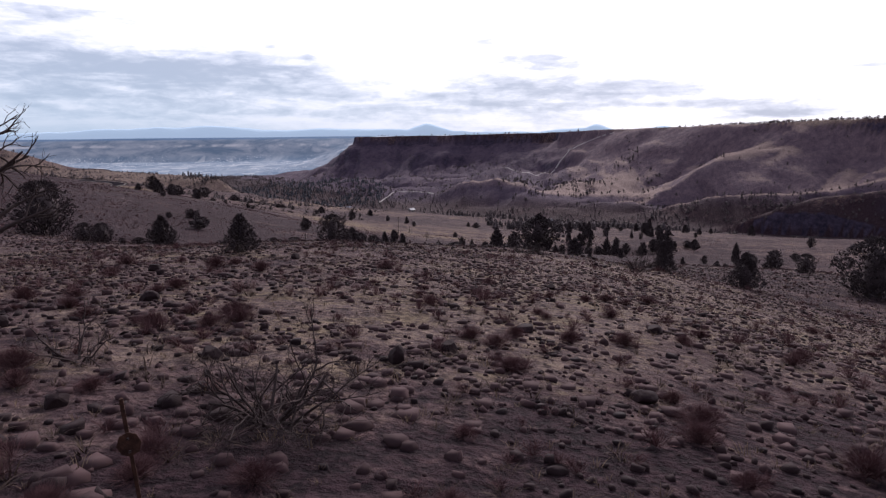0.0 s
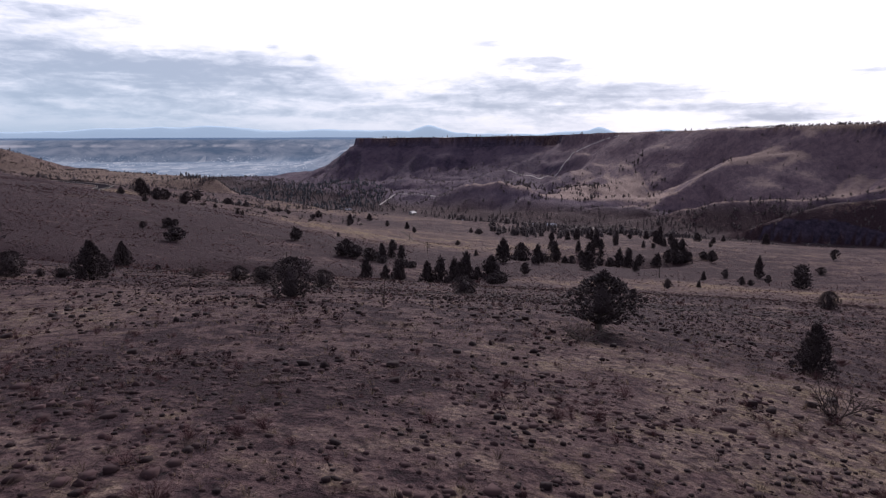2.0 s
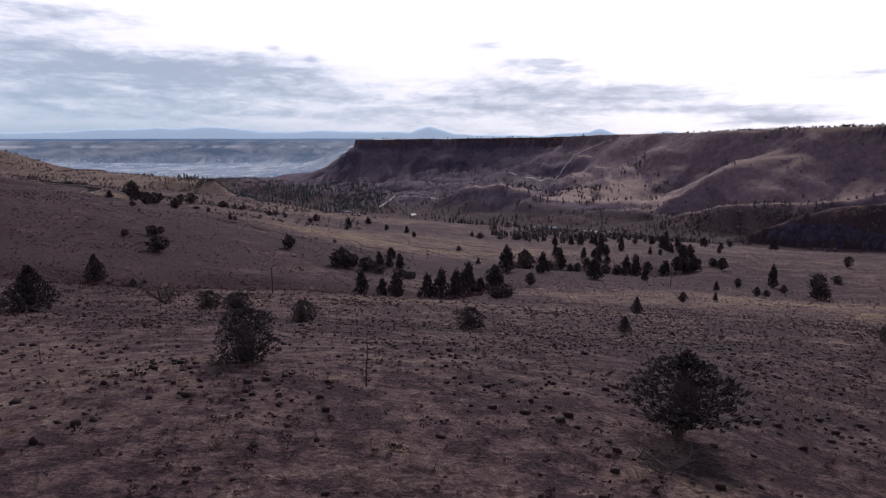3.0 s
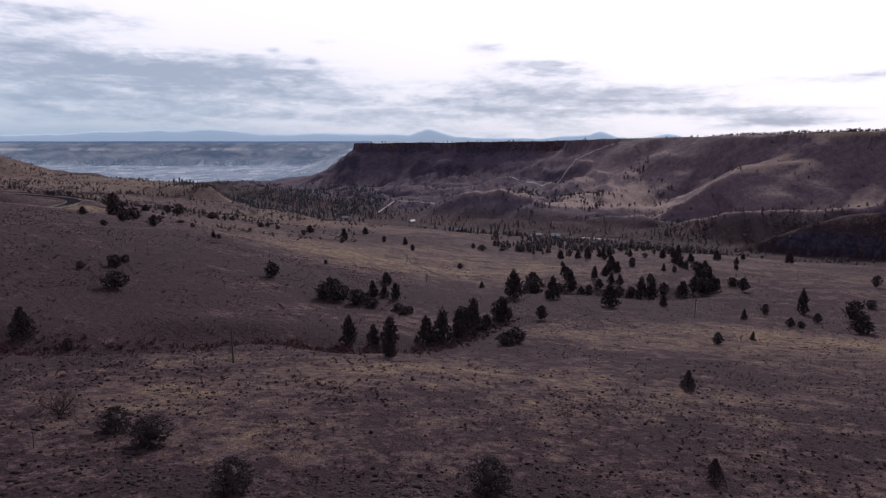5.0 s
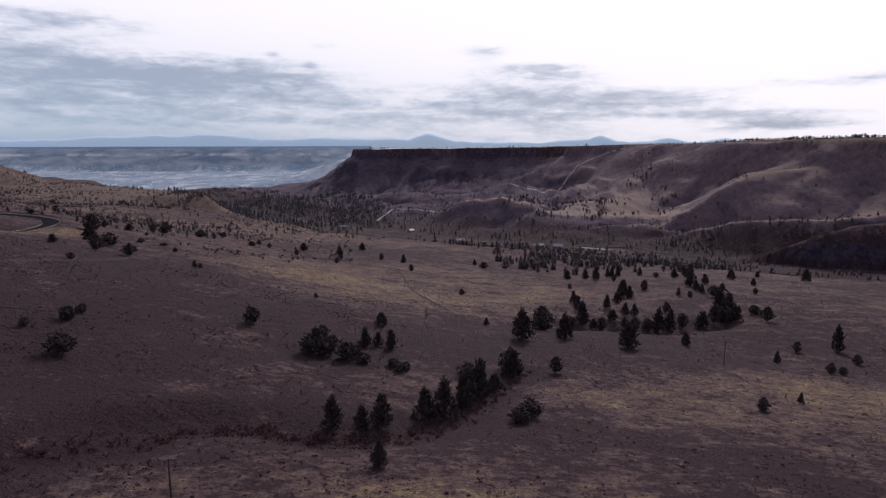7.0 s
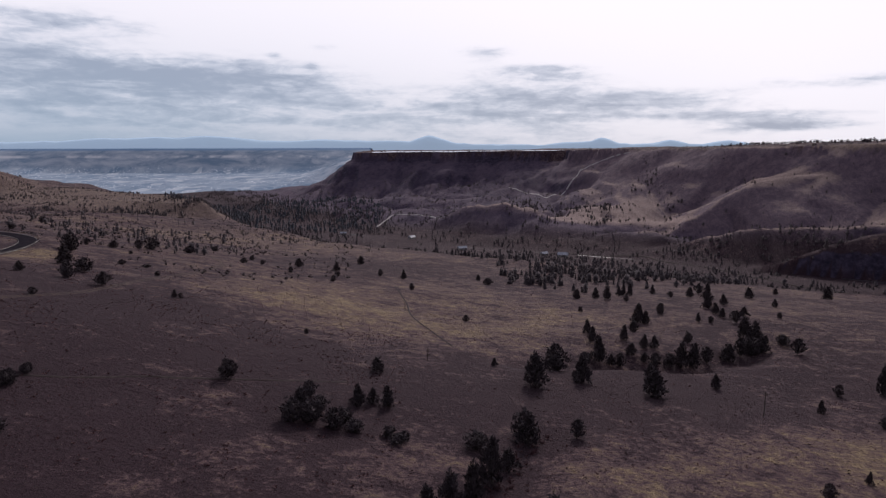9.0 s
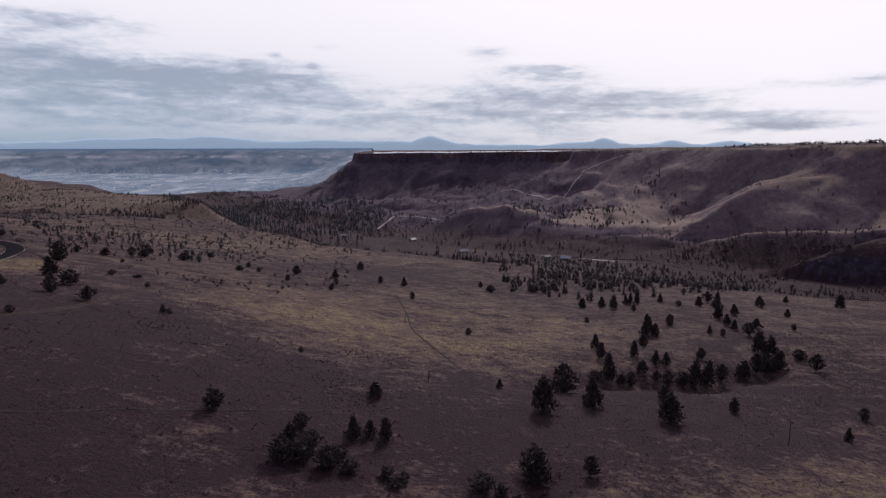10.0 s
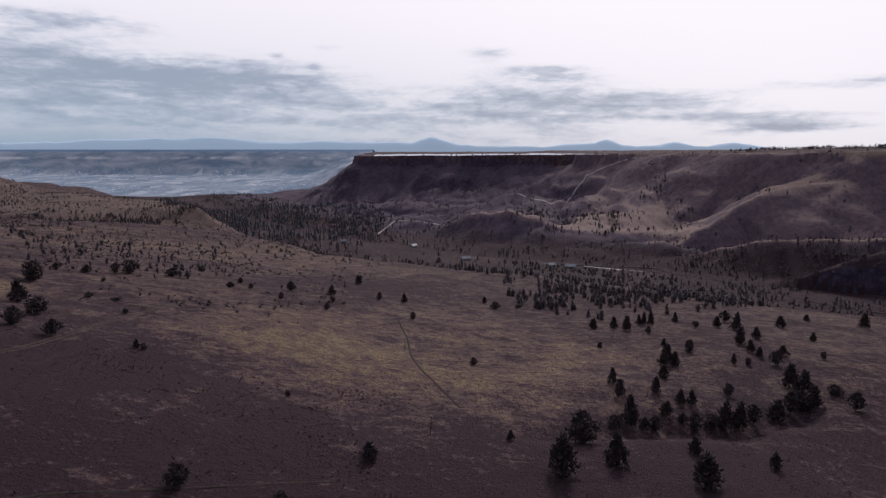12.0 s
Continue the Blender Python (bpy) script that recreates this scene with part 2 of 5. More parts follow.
def value_noise(x, y, seed=0):
    """Smooth noise from -1 to 1, one cell a unit."""
    ix, iy = np.floor(x), np.floor(y)
    u, v = x - ix, y - iy
    u, v = u * u * u * (u * (6 * u - 15) + 10), v * v * v * (v * (6 * v - 15) + 10)
    a, b = lattice(ix, iy, seed), lattice(ix + 1, iy, seed)
    c, d = lattice(ix, iy + 1, seed), lattice(ix + 1, iy + 1, seed)
    return 2 * ((a * (1 - u) + b * u) * (1 - v) + (c * (1 - u) + d * u) * v) - 1


def fractal(x, y, size, octaves=4, seed=0, gain=0.5):
    total, amp = 0.0, 1.0
    for k in range(octaves):
        total = total + amp * value_noise(x / size + 17.3 * k, y / size - 9.1 * k, seed + k)
        size, amp = size / 2.03, amp * gain
    return total


def line_distance(x, y, points):
    """Distance to a polyline, and the value carried along it by the third coordinate."""
    best, carried = np.full(np.shape(x), 1e9), np.zeros(np.shape(x))
    for (ax, ay, az), (bx, by, bz) in zip(points, points[1:]):
        dx, dy = bx - ax, by - ay
        s = np.clip(((x - ax) * dx + (y - ay) * dy) / (dx * dx + dy * dy), 0, 1)
        d = np.hypot(x - ax - s * dx, y - ay - s * dy)
        near = d < best
        best, carried = np.where(near, d, best), np.where(near, az + s * (bz - az), carried)
    return best, carried


def ramp(v, a, b):
    s = np.clip((v - a) / (b - a), 0, 1)
    return s * s * (3 - 2 * s)


def soft_min(a, b, k):
    h = np.clip(0.5 + 0.5 * (b - a) / k, 0, 1)
    return b * (1 - h) + a * h - k * h * (1 - h)


def soft_max(a, b, k):
    return -soft_min(-a, -b, k)


# the near slope: a tilted bench with broad swells, row by row away from the start
SLOPE = (14.6, -10.77, -9.12)
SWELL_ROWS = (0, 45, 95, 150, 215, 300, 420, 600, 840)
SWELLS = ((-1.0, 2.3, -0.8), (-3.5, 2.9, -3.5), (-1.1, 0.0, 2.6), (-7.1, -2.4, -2.8), (-3.9, -8.8, -2.0), (-0.5, -6.1, -10.7), (-3.4, -12.1, 0.4), (-5.4, -14.9, -1.0), (-24.0, -6.4, -3.8))
WASH = [(-120, 142, 1.2), (-80, 150, 2.4), (-64, 158, 2.8), (-50, 171, 3.2), (-38, 181, 3.0), (-28, 181, 2.6), (-18, 179, 2.6), (-5, 184, 2.6), (4, 196, 2.0), (12, 215, 1.5), (24, 245, 1.0)]
RAVINE = [(30, 318, 2.0), (62, 328, 3.5), (80, 332, 4.0), (100, 338, 3.5), (125, 352, 3.0), (150, 372, 1.5)]
ROAD = [(-520, 270, 12), (-420, 280, 6), (-330, 312, 1), (-262, 338, -3), (-222, 362, -6), (-206, 392, -7.5), (-211, 424, -8), (-226, 449, -8), (-250, 465, -7.5), (-285, 472, -6), (-340, 462, -2), (-420, 430, 5), (-520, 400, 12)]

RIVER = [(1500, 120, -108), (900, 480, -110), (480, 822, -112), (200, 1010, -114), (55, 1085, -115), (-190, 1290, -116), (-440, 1608, -117), (-870, 2290, -118), (-1500, 2700, -118)]
RIM = [(2400, -500, 62), (1500, 330, 56), (1050, 760, 50), (750, 1070, 46), (560, 1330, 41), (443, 1545, 38), (330, 1760, 33), (120, 1900, 30), (-240, 2000, 28), (-272, 2350, 27), (-345, 3000, 26), (-520, 5200, 24)]
RIM_X, RIM_Y = [p[0] for p in RIM], [p[1] for p in RIM]


def on_plateau(x, y):
    """Which points lie behind the rim line."""
    inside = np.zeros(np.shape(x), bool)
    loop = [(a, b) for a, b, c in RIM] + [(9000, 5200), (9000, -500)]
    for (ax, ay), (bx, by) in zip(loop, loop[1:] + loop[:1]):
        cross = ((ay > y) != (by > y)) & (x < (bx - ax) * (y - ay) / ((by - ay) or 1e-9) + ax)
        inside ^= cross
    return inside


def beyond_river(x, y):
    xs, ys = [p[0] for p in RIVER][::-1], [p[1] for p in RIVER][::-1]
    return y > np.interp(x, xs, ys)


def near_bench(x, y):
    z = SLOPE[0] + SLOPE[1] * x / 100 + SLOPE[2] * y / 100
    for yr, heights in zip(SWELL_ROWS, SWELLS):
        wide, deep = 35 + 0.33 * yr, 30 + 0.22 * yr
        for k, h in zip((-1, 0, 1), heights):
            z = z + h * np.exp(-((x - k * wide) / (0.75 * wide)) ** 2 - ((y - yr) / deep) ** 2)
    return z


# spurs and knolls of the far side: crest line with heights, steepness of the flanks
SPURS = [
    ([(900, 1090, 30), (693, 1141, 6), (600, 1140, -2), (510, 1134, -21), (450, 1140, -43), (383, 1110, -69), (318, 1075, -100)], 0.44),
    ([(600, 1345, 34), (585, 1325, 22), (560, 1312, -4), (540, 1300, -30), (470, 1280, -60)], 0.55),
    ([(880, 900, 2), (690, 930, -36), (581, 932, -56), (520, 955, -64), (444, 985, -74), (400, 1000, -84), (350, 1010, -98)], 0.46),
    ([(760, 840, -40), (600, 850, -52), (505, 850, -64), (468, 852, -77), (425, 860, -102)], 0.5),
    ([(20, 1300, -74), (63, 1276, -63), (110, 1262, -60), (165, 1240, -66)], 0.42),
    ([(665, 1270, 36), (640, 1265, 24), (590, 1255, -4), (520, 1235, -38)], 0.55),
    ([(735, 1195, 38), (690, 1190, 28), (620, 1180, 4), (560, 1180, -14)], 0.5),
    ([(165, 1200, -80), (215, 1170, -84), (282, 1165, -81), (330, 1175, -78)], 0.5),
    ([(-130, 1400, -104), (-59, 1349, -92), (20, 1325, -96)], 0.4),
    ([(300, 1760, 6), (180, 1600, -36), (90, 1450, -64), (30, 1340, -84)], 0.42),
    ([(-60, 1930, 8), (-110, 1760, -60), (-140, 1640, -96)], 0.55),
    ([(140, 1880, 10), (100, 1740, -45), (60, 1640, -84)], 0.55),
]


# valleys between the spurs: line, depth, half width
CUTS = [([(730, 1215, 0), (610, 1212, 0), (510, 1225, 0), (430, 1225, 0), (370, 1200, 0)], 13, 32),
        ([(780, 1010, 0), (640, 1040, 0), (540, 1055, 0), (440, 1065, 0), (380, 1060, 0)], 14, 42),
        ([(780, 850, 0), (640, 865, 0), (520, 890, 0), (440, 930, 0)], 10, 36)]


def height(x, y):
    x, y = np.asarray(x, float), np.asarray(y, float)
    wx = x + 22 * fractal(x, y, 190, 3, 5)
    wy = y + 22 * fractal(x, y, 190, 3, 8)
    river, river_z = line_distance(wx, wy, RIVER)
    rim, rim_z = line_distance(x + 16 * fractal(x, y, 120, 4, 21), y + 16 * fractal(x, y, 120, 4, 31), RIM)
    # near side
    near = near_bench(np.clip(x, -420, 330), np.clip(y, -120, 900))
    near = near - 0.03 * np.clip(y - 900, 0, 700)
    for course, wide in ((WASH, 8.0), (RAVINE, 8.0)):
        d, deep = line_distance(x + 3 * fractal(x, y, 20, 2, 51), y + 3 * fractal(x, y, 20, 2, 52), course)
        near = near - deep * np.exp(-(d / wide) ** 2)
    near = near + 2.4 * np.exp(-((x - 72) / 32) ** 2 - ((y - 368) / 22) ** 2)
    for cx, cy, rx, ry, up in ((0, 98, 75, 24, -1.0), (24, 42, 13, 12, 1.2), (-8, 31, 9, 8, 0.5), (12, 60, 9, 9, 0.5), (-50, 335, 50, 40, -2.0)):
        near = near + up * np.exp(-((x - cx) / rx) ** 2 - ((y - cy) / ry) ** 2)
    hill, hill_z = line_distance(wx, wy, [(-2300, 1500, 110), (-1500, 1500, 62), (-1090, 1510, 22), (-985, 1480, 0)])
    near = soft_max(near, hill_z - 0.30 * hill, 8)
    hill, hill_z = line_distance(wx, wy, [(-1300, 1450, -26), (-833, 1420, -39), (-690, 1350, -42), (-584, 1290, -49), (-470, 1225, -55)])
    near = soft_max(near, hill_z - 0.06 * hill - 0.0002 * hill * hill, 8)
    near = near + 2.0 * ramp(y, 1020, 1100) * fractal(x, 2.2 * y, 75, 3, 95)
    draw, draw_z = line_distance(wx, wy, [(-1100, 1010, -20), (-600, 1070, -62), (-340, 1180, -92), (-200, 1320, -113)])
    near = soft_min(near, draw_z + (0.20 + 0.18 * ramp(y, 1170, 1250)) * draw, 10)
    near = soft_max(near, river_z + 1, 6)
    shore = river + 130 * ramp(x, -210, -520) * ramp(y, 1500, 1280)
    bank = river_z + np.interp(shore, (0, 30, 170, 210, 290, 340, 700), (0, 1, 7, 12, 46, 80, 400)) + 3 * ramp(river, 30, 160) * fractal(x, y, 60, 3, 41)
    near = soft_min(near, bank, 7)
    # far side: river flat, benches, talus, cliff
    s = river / (river + rim + 1e-6)
    far = river_z + np.interp(s, (0, 0.06, 0.15, 0.22, 0.45, 0.62, 0.8, 0.93, 1.0), (0, 2, 10, 22, 32, 46, 76, 116, 138))
    far = far + (rim_z + 112 - 138) * s
    gully = np.abs(fractal(wx, wy, 170, 4, 61))
    far = far + 7 * ramp(x, 520, 640) * ramp(rim, 4, 60) * ramp(rim, 330, 120) * (np.abs(value_noise((0.8 * wy - 0.6 * wx) / 62, rim / 260, 68)) - 0.4)
    far = far - (17 - 7 * ramp(x, 250, 450)) * ramp(s, 0.05, 0.4) * ramp(rim, 6, 150) * (1 - gully) ** 3
    for course, deep, wide in CUTS:
        far = far - deep * np.exp(-(line_distance(wx, wy, course)[0] / wide) ** 2)
    for crest, steep in SPURS:
        d, cz = line_distance(wx, wy, crest)
        far = soft_max(far, cz - steep * d - 0.0004 * d * d, 3)
    face = ramp(x, 460, 330) * ramp(rim, 12, 60) * ramp(rim, 360, 170)
    far = far - 13 * face * (1 - np.abs(value_noise(wx / 52, rim / 420, 69))) ** 2 - 5 * face * (1 - np.abs(value_noise(wx / 21 + 7, rim / 160, 70))) ** 2
    side = ramp(x, 480, 600) * ramp(rim, 6, 50) * ramp(rim, 420, 250)
    far = far - 4 * side * (1 - np.abs(value_noise((0.8 * wy - 0.6 * wx) / 46, rim / 330, 72))) ** 2
    cliff = 19 * ramp(x, 480, 330) + 4 + 4 * fractal(x, y, 45, 2, 73) * ramp(x, 480, 330)
    far = np.minimum(far, rim_z - cliff - 0.45 * np.clip(rim - 3, 0, 60))
    west = ramp(x, -200, -420) * ramp(rim, 30, 420)
    far = far * (1 - west) + np.minimum(far, -112 + 0.10 * np.clip(700 - rim, 0, None) * 0.2) * west
    far = far + (3.2 - 1.6 * ramp(x, 420, 520)) * (fractal(wx, wy, 85, 3, 65) - 0.5 * np.abs(fractal(wx, wy, 40, 3, 66))) * ramp(river, 40, 130) * ramp(rim, 8, 60)
    z = np.where(beyond_river(wx, wy), far, near)
    top = rim_z + 1.2 * fractal(x, y, 150, 3, 71) + 0.0018 * np.clip(rim, 0, 900) + 8 * ramp(rim, 160, 320) * ramp(x, 640, 800)
    z = np.where(on_plateau(x + 16 * fractal(x, y, 120, 4, 21), y + 16 * fractal(x, y, 120, 4, 31)), top, z)
    # relief
    away = np.clip((np.hypot(x, y) - 60) / 500, 0, 1)
    z = z + (0.25 + 1.6 * away) * fractal(x, y, 70, 3, 81) * 0.5 + 0.10 * fractal(x, y, 9, 3, 91)
    road, road_z = line_distance(x, y, ROAD)
    level = 1 - ramp(road, 6, 24)
    return z * (1 - level) + (road_z - 0.2) * level


def oval(x, y, cx, cy, rx, ry):
    return np.exp(-((x - cx) / rx) ** 2 - ((y - cy) / ry) ** 2)


def straw_and_light(x, y):
    """Pale straw against dark sage and bare stone; sun and cloud shade painted in."""
    river, _ = line_distance(x, y, RIVER)
    far = beyond_river(x, y) & ~on_plateau(x, y)
    d = np.where(far, 0.06 + 0.42 * ramp(x, 180, 420), 0.35 - 0.09 * ramp(y, 170, 260))
    d = d + 0.27 * np.where(y < 300, ramp(y, 44, 28), 0)
    # sunlit hill, meadow and terrace are painted pale here, besides straw
    for cx, cy, rx, ry, amount in ((10, 400, 70, 90, 0.26), (-60, 380, 60, 60, 0.18), (90, 235, 70, 40, 0.28), (0, 150, 42, 16, 0.24), (-38, 216, 30, 16, 0.28), (-62, 196, 26, 9, 0.2), (-95, 262, 26, 10, 0.18), (-30, 122, 16, 10, 0.2), (2, 22, 22, 11, 0.25), (14, 47, 10, 9, 0.35), (-24, 62, 18, 16, 0.28),
                                   (-190, 385, 14, 40, 0.55), (-240, 760, 170, 140, 0.22), (-780, 1330, 420, 180, 0.8), (-520, 1200, 130, 90, 0.55),
                                   (275, 1225, 95, 60, 0.75), (430, 1150, 90, 30, 0.45), (650, 1150, 100, 50, 0.8), (570, 1180, 60, 40, 0.4), (1000, 800, 160, 90, 0.45), (560, 1140, 90, 26, 0.35)):
        d = d + amount * oval(x, y, cx, cy, rx, ry)
    # cloud shade over the slopes is painted dark here, besides sage
    for cx, cy, rx, ry, amount in ((-85, 225, 70, 70, 0.46), (-125, 275, 80, 60, 0.3), (-10, 40, 14, 7, 0.2), (-8, 24, 10, 8, 0.3), (-60, 150, 60, 30, 0.25), (11, 6, 11, 7, 0.85), (-6, 4, 7, 4, 0.15), (18, 72, 45, 18, 0.22), (14, 54, 22, 7, 0.25), (0, 190, 60, 22, 0.25), (-12, 9, 7, 8, 0.15), (150, 330, 60, 40, 0.2),
                                   (-40, 620, 120, 60, 0.18), (-130, 300, 70, 50, 0.25), (0, 96, 60, 10, 0.2), (20, 118, 60, 18, 0.12), (60, 165, 40, 18, 0.25), (0, 265, 60, 20, 0.18), (60, 320, 60, 16, 0.15), (60, 280, 70, 45, 0.30), (-60, 290, 60, 40, 0.15), (-260, 380, 60, 40, 0.4)):
        d = d - amount * oval(x, y, cx, cy, rx, ry)
    # crests painted paler: dry grass and a sunlit edge together
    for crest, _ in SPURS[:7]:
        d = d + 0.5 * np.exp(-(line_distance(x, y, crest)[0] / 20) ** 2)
    d = d - 0.45 * np.exp(-(line_distance(x, y, WASH)[0] / 5) ** 2) - 0.18 * ramp(y, 14, 5) - 0.15 * oval(x, y, -12, 38, 14, 8)
    d = d - 0.8 * np.exp(-(river / 140) ** 4)
    return np.clip(d, 0, 1.2)


def talus_share(x, y):
    """Talus and thin grass of the far canyon side, haze painted into their colour."""
    river, _ = line_distance(x, y, RIVER)
    return np.where(beyond_river(x, y) & ~on_plateau(x, y), ramp(river, 70, 150), 0.0)


def snow_share(x, y):
    """Old snow on the flat top of the butte."""
    rim, _ = line_distance(x, y, RIM)
    return np.where(on_plateau(x, y), ramp(x, 520, 380) * ramp(rim, 25, 60) * ramp(y, 2900, 2200), 0.0)

# ---------------------------------------------------------------- ground sheet
def part(name, bm, mat, parent=None, label=""):
    me = bpy.data.meshes.new(name)
    bm.to_mesh(me)
    bm.free()
    me.materials.append(mat)
    ob = new(name, me)
    ob.parent = parent
    if label:
        ob["label"] = label
    return ob


def mesh_from(name, verts, faces, mats, smooth_shade=False):
    me = bpy.data.meshes.new(name)
    me.from_pydata(verts, [], faces)
    for m in mats:
        me.materials.append(m)
    if smooth_shade:
        me.polygons.foreach_set("use_smooth", [True] * len(me.polygons))
    me.update()
    return me


def sheet(name, xs, ys, zs, keep, mat):
    """A grid surface over the cells that keep marks."""
    rows, cols = xs.shape
    index = np.arange(rows * cols).reshape(rows, cols)
    quads = np.stack([index[:-1, :-1], index[:-1, 1:], index[1:, 1:], index[1:, :-1]], -1)[keep]
    used = np.unique(quads)
    remap = np.zeros(rows * cols, np.int64)
    remap[used] = np.arange(len(used))
    verts = np.stack([xs.ravel(), ys.ravel(), zs.ravel()], -1)[used]
    me = mesh_from(name, verts.tolist(), remap[quads].tolist(), [mat], True)
    for key, share in (("straw_and_light", straw_and_light), ("snow", snow_share), ("talus", talus_share)):
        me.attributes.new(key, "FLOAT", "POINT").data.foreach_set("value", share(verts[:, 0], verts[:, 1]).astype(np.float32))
    return new(name, me)


row_y = [-260.0]
while row_y[-1] < 4880:
    row_y.append(row_y[-1] + 0.75 + 0.0068 * abs(row_y[-1] - 12))
row_y = np.array(row_y)
fan = np.linspace(-1, 1, 460)
fan = 0.55 * fan + 0.45 * fan ** 3
grid_y = np.repeat(row_y[:, None], len(fan), 1)
grid_x = fan[None, :] * (np.clip(row_y, -200, None)[:, None] + 380) * 1.12
grid_z = height(grid_x, grid_y)
mid_x, mid_y = grid_x[:-1, :-1], grid_y[:-1, :-1]
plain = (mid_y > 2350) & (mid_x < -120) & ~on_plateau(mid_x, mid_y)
# the far plain ends in a long escarpment
wall_up = ramp(grid_y + 150 * fractal(grid_x, grid_y, 900, 3, 15), 4080, 4500)
lift = np.where((grid_y > 2350) & (grid_x < -60) & ~on_plateau(grid_x, grid_y), wall_up, 0.0)
grid_z = grid_z * (1 - lift) + lift * (41 + 1.0 * fractal(grid_x, grid_y, 400, 2, 16))
ground = tagged(sheet("ground", grid_x, grid_y, grid_z, ~plain, GROUND), "dry grass and sagebrush slope above a river canyon", "ground", kind="structure")
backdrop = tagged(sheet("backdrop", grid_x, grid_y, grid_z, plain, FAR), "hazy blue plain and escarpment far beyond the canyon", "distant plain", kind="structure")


def mountains():
    """Low volcanic mountains on the skyline."""
    px = np.linspace(-3900, 3900, 420)
    crest = 30 + 10 * fractal(px, px * 0, 420, 6, 3) + (30 + 26 * np.exp(-((px + 1850) / 600) ** 2)) * ramp(px, 250, -450)
    for at, high, wide in ((-60, 84, 170), (40, 34, 320), (1225, 66, 120), (1120, 40, 330), (1730, 46, 150), (2180, 44, 190), (-2900, 26, 500)):
        crest = np.maximum(crest, 12 + high * np.exp(-np.abs((px - at) / (1.1 * wide)) ** 1.6) + 3 * fractal(px, px * 0 + at, 70, 3, 7))
    crest = crest * ramp(px, 2700, 2300)
    rows = []
    for k, (back, share) in enumerate(((0, -1.6), (30, 0.45), (60, 0.8), (90, 1.0), (140, 0.5))):
        rows.append(np.stack([px, np.full_like(px, 4790 + back), 36 + crest * share + (6 * fractal(px, px * 0 + 50 * k, 160, 3, 9) if 0 < k < 3 else 0)], -1))
    n = len(px)
    faces = [(r * n + i, r * n + i + 1, (r + 1) * n + i + 1, (r + 1) * n + i) for r in range(4) for i in range(n - 1)]
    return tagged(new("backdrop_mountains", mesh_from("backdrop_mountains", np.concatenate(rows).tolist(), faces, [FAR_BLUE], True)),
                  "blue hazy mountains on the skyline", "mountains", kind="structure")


mountains()

# trees: place east and north, height, crown width
TREES_START = [(-8.4, 28.8, 2.1, 1.8, "cone"), (22.5, 42.4, 3.0, 2.5, "cone"), (52.5, 71.5, 8.2, 8.6, "round"), (-70.0, 113.0, 11.5, 11.0, "round"), (-49.6, 94.0, 3.5, 3.6, "round"), (-53.4, 96.0, 3.4, 3.8, "round")]
TREES_BROW = [(-42.3, 97.8, 5.6, 4.9, "cone"), (-70.6, 161.8, 6.5, 4.3), (-45.8, 97.5, 1.4, 2.2), (-48.2, 97.2, 1.2, 1.2), (-10.5, 67.7, 3.5, 3.7, "round"), (-13.4, 96.0, 2.6, 3.0, "round"), (-23.4, 106.0, 2.7, 3.6, "round"), (-27.8, 109.0, 2.5, 3.2, "round"), (3.9, 98.5, 2.7, 3.4, "round"), (10.25, 56.8, 4.0, 5.0, "spread"), (21.8, 102.7, 2.2, 1.5, "cone"), (54.5, 105.0, 2.9, 2.9), (60.0, 98.0, 3.6, 3.4), (20.4, 52.4, 3.3, 2.2, "cone"), (15.9, 196.6, 3.3, 4.1)]
TREES_WASH = [(-62.3, 160.6, 2.5, 1.7), (-77.0, 205.7, 4.7, 5.9), (-88.5, 229.6, 3.1, 2.7), (-89.2, 236.3, 2.5, 2.5), (-91.9, 218.1, 2.2, 2.3), (-52.4, 254.2, 5.3, 4.4), (-18.6, 186.8, 6.5, 3.5), (-13.6, 188.0, 5.1, 2.9), (-10.2, 190.6, 7.0, 3.6), (-8.2, 163.4, 4.5, 2.7), (-2.4, 199.0, 7.1, 4.1), (1.3, 202.4, 8.8, 4.5), (5.4, 208.5, 8.4, 3.8), (9.4, 216.8, 10.6, 4.9), (13.5, 224.7, 4.9, 4.0), (19.8, 240.1, 7.8, 5.3), (18.7, 201.5, 4.0, 4.8), (31.9, 244.3, 4.9, 4.1)]
TREES_SLOPE = [(36.3, 143.5, 3.6, 2.2), (72.9, 214.5, 3.2, 2.5), (113.2, 282.3, 4.2, 2.3), (132.7, 304.4, 4.4, 3.0), (86.3, 222.8, 2.8, 1.4), (149.4, 307.1, 11, 4.2), (123.2, 269.4, 3.6, 2.7), (126.3, 268.2, 2.7, 2.7), (142.7, 285.7, 3.7, 2.9), (159.8, 290.2, 8.6, 7.7), (141.7, 259.3, 7.0, 6.3), (186.7, 319.9, 3.8, 4.6), (229.1, 377.6, 7.5, 5.7), (-18.4, 281.5, 4.9, 4.0), (-31.7, 240.3, 6.4, 4.7), (-28.1, 243.0, 4.1, 4.4), (-21.4, 239.4, 3.3, 3.6), (-20.2, 251.2, 5.5, 3.5), (-16.8, 253.8, 4.3, 2.8), (-13.1, 252.6, 5.9, 3.2), (-11.3, 233.8, 2.6, 3.2), (-7.8, 232.6, 2.4, 2.2)]
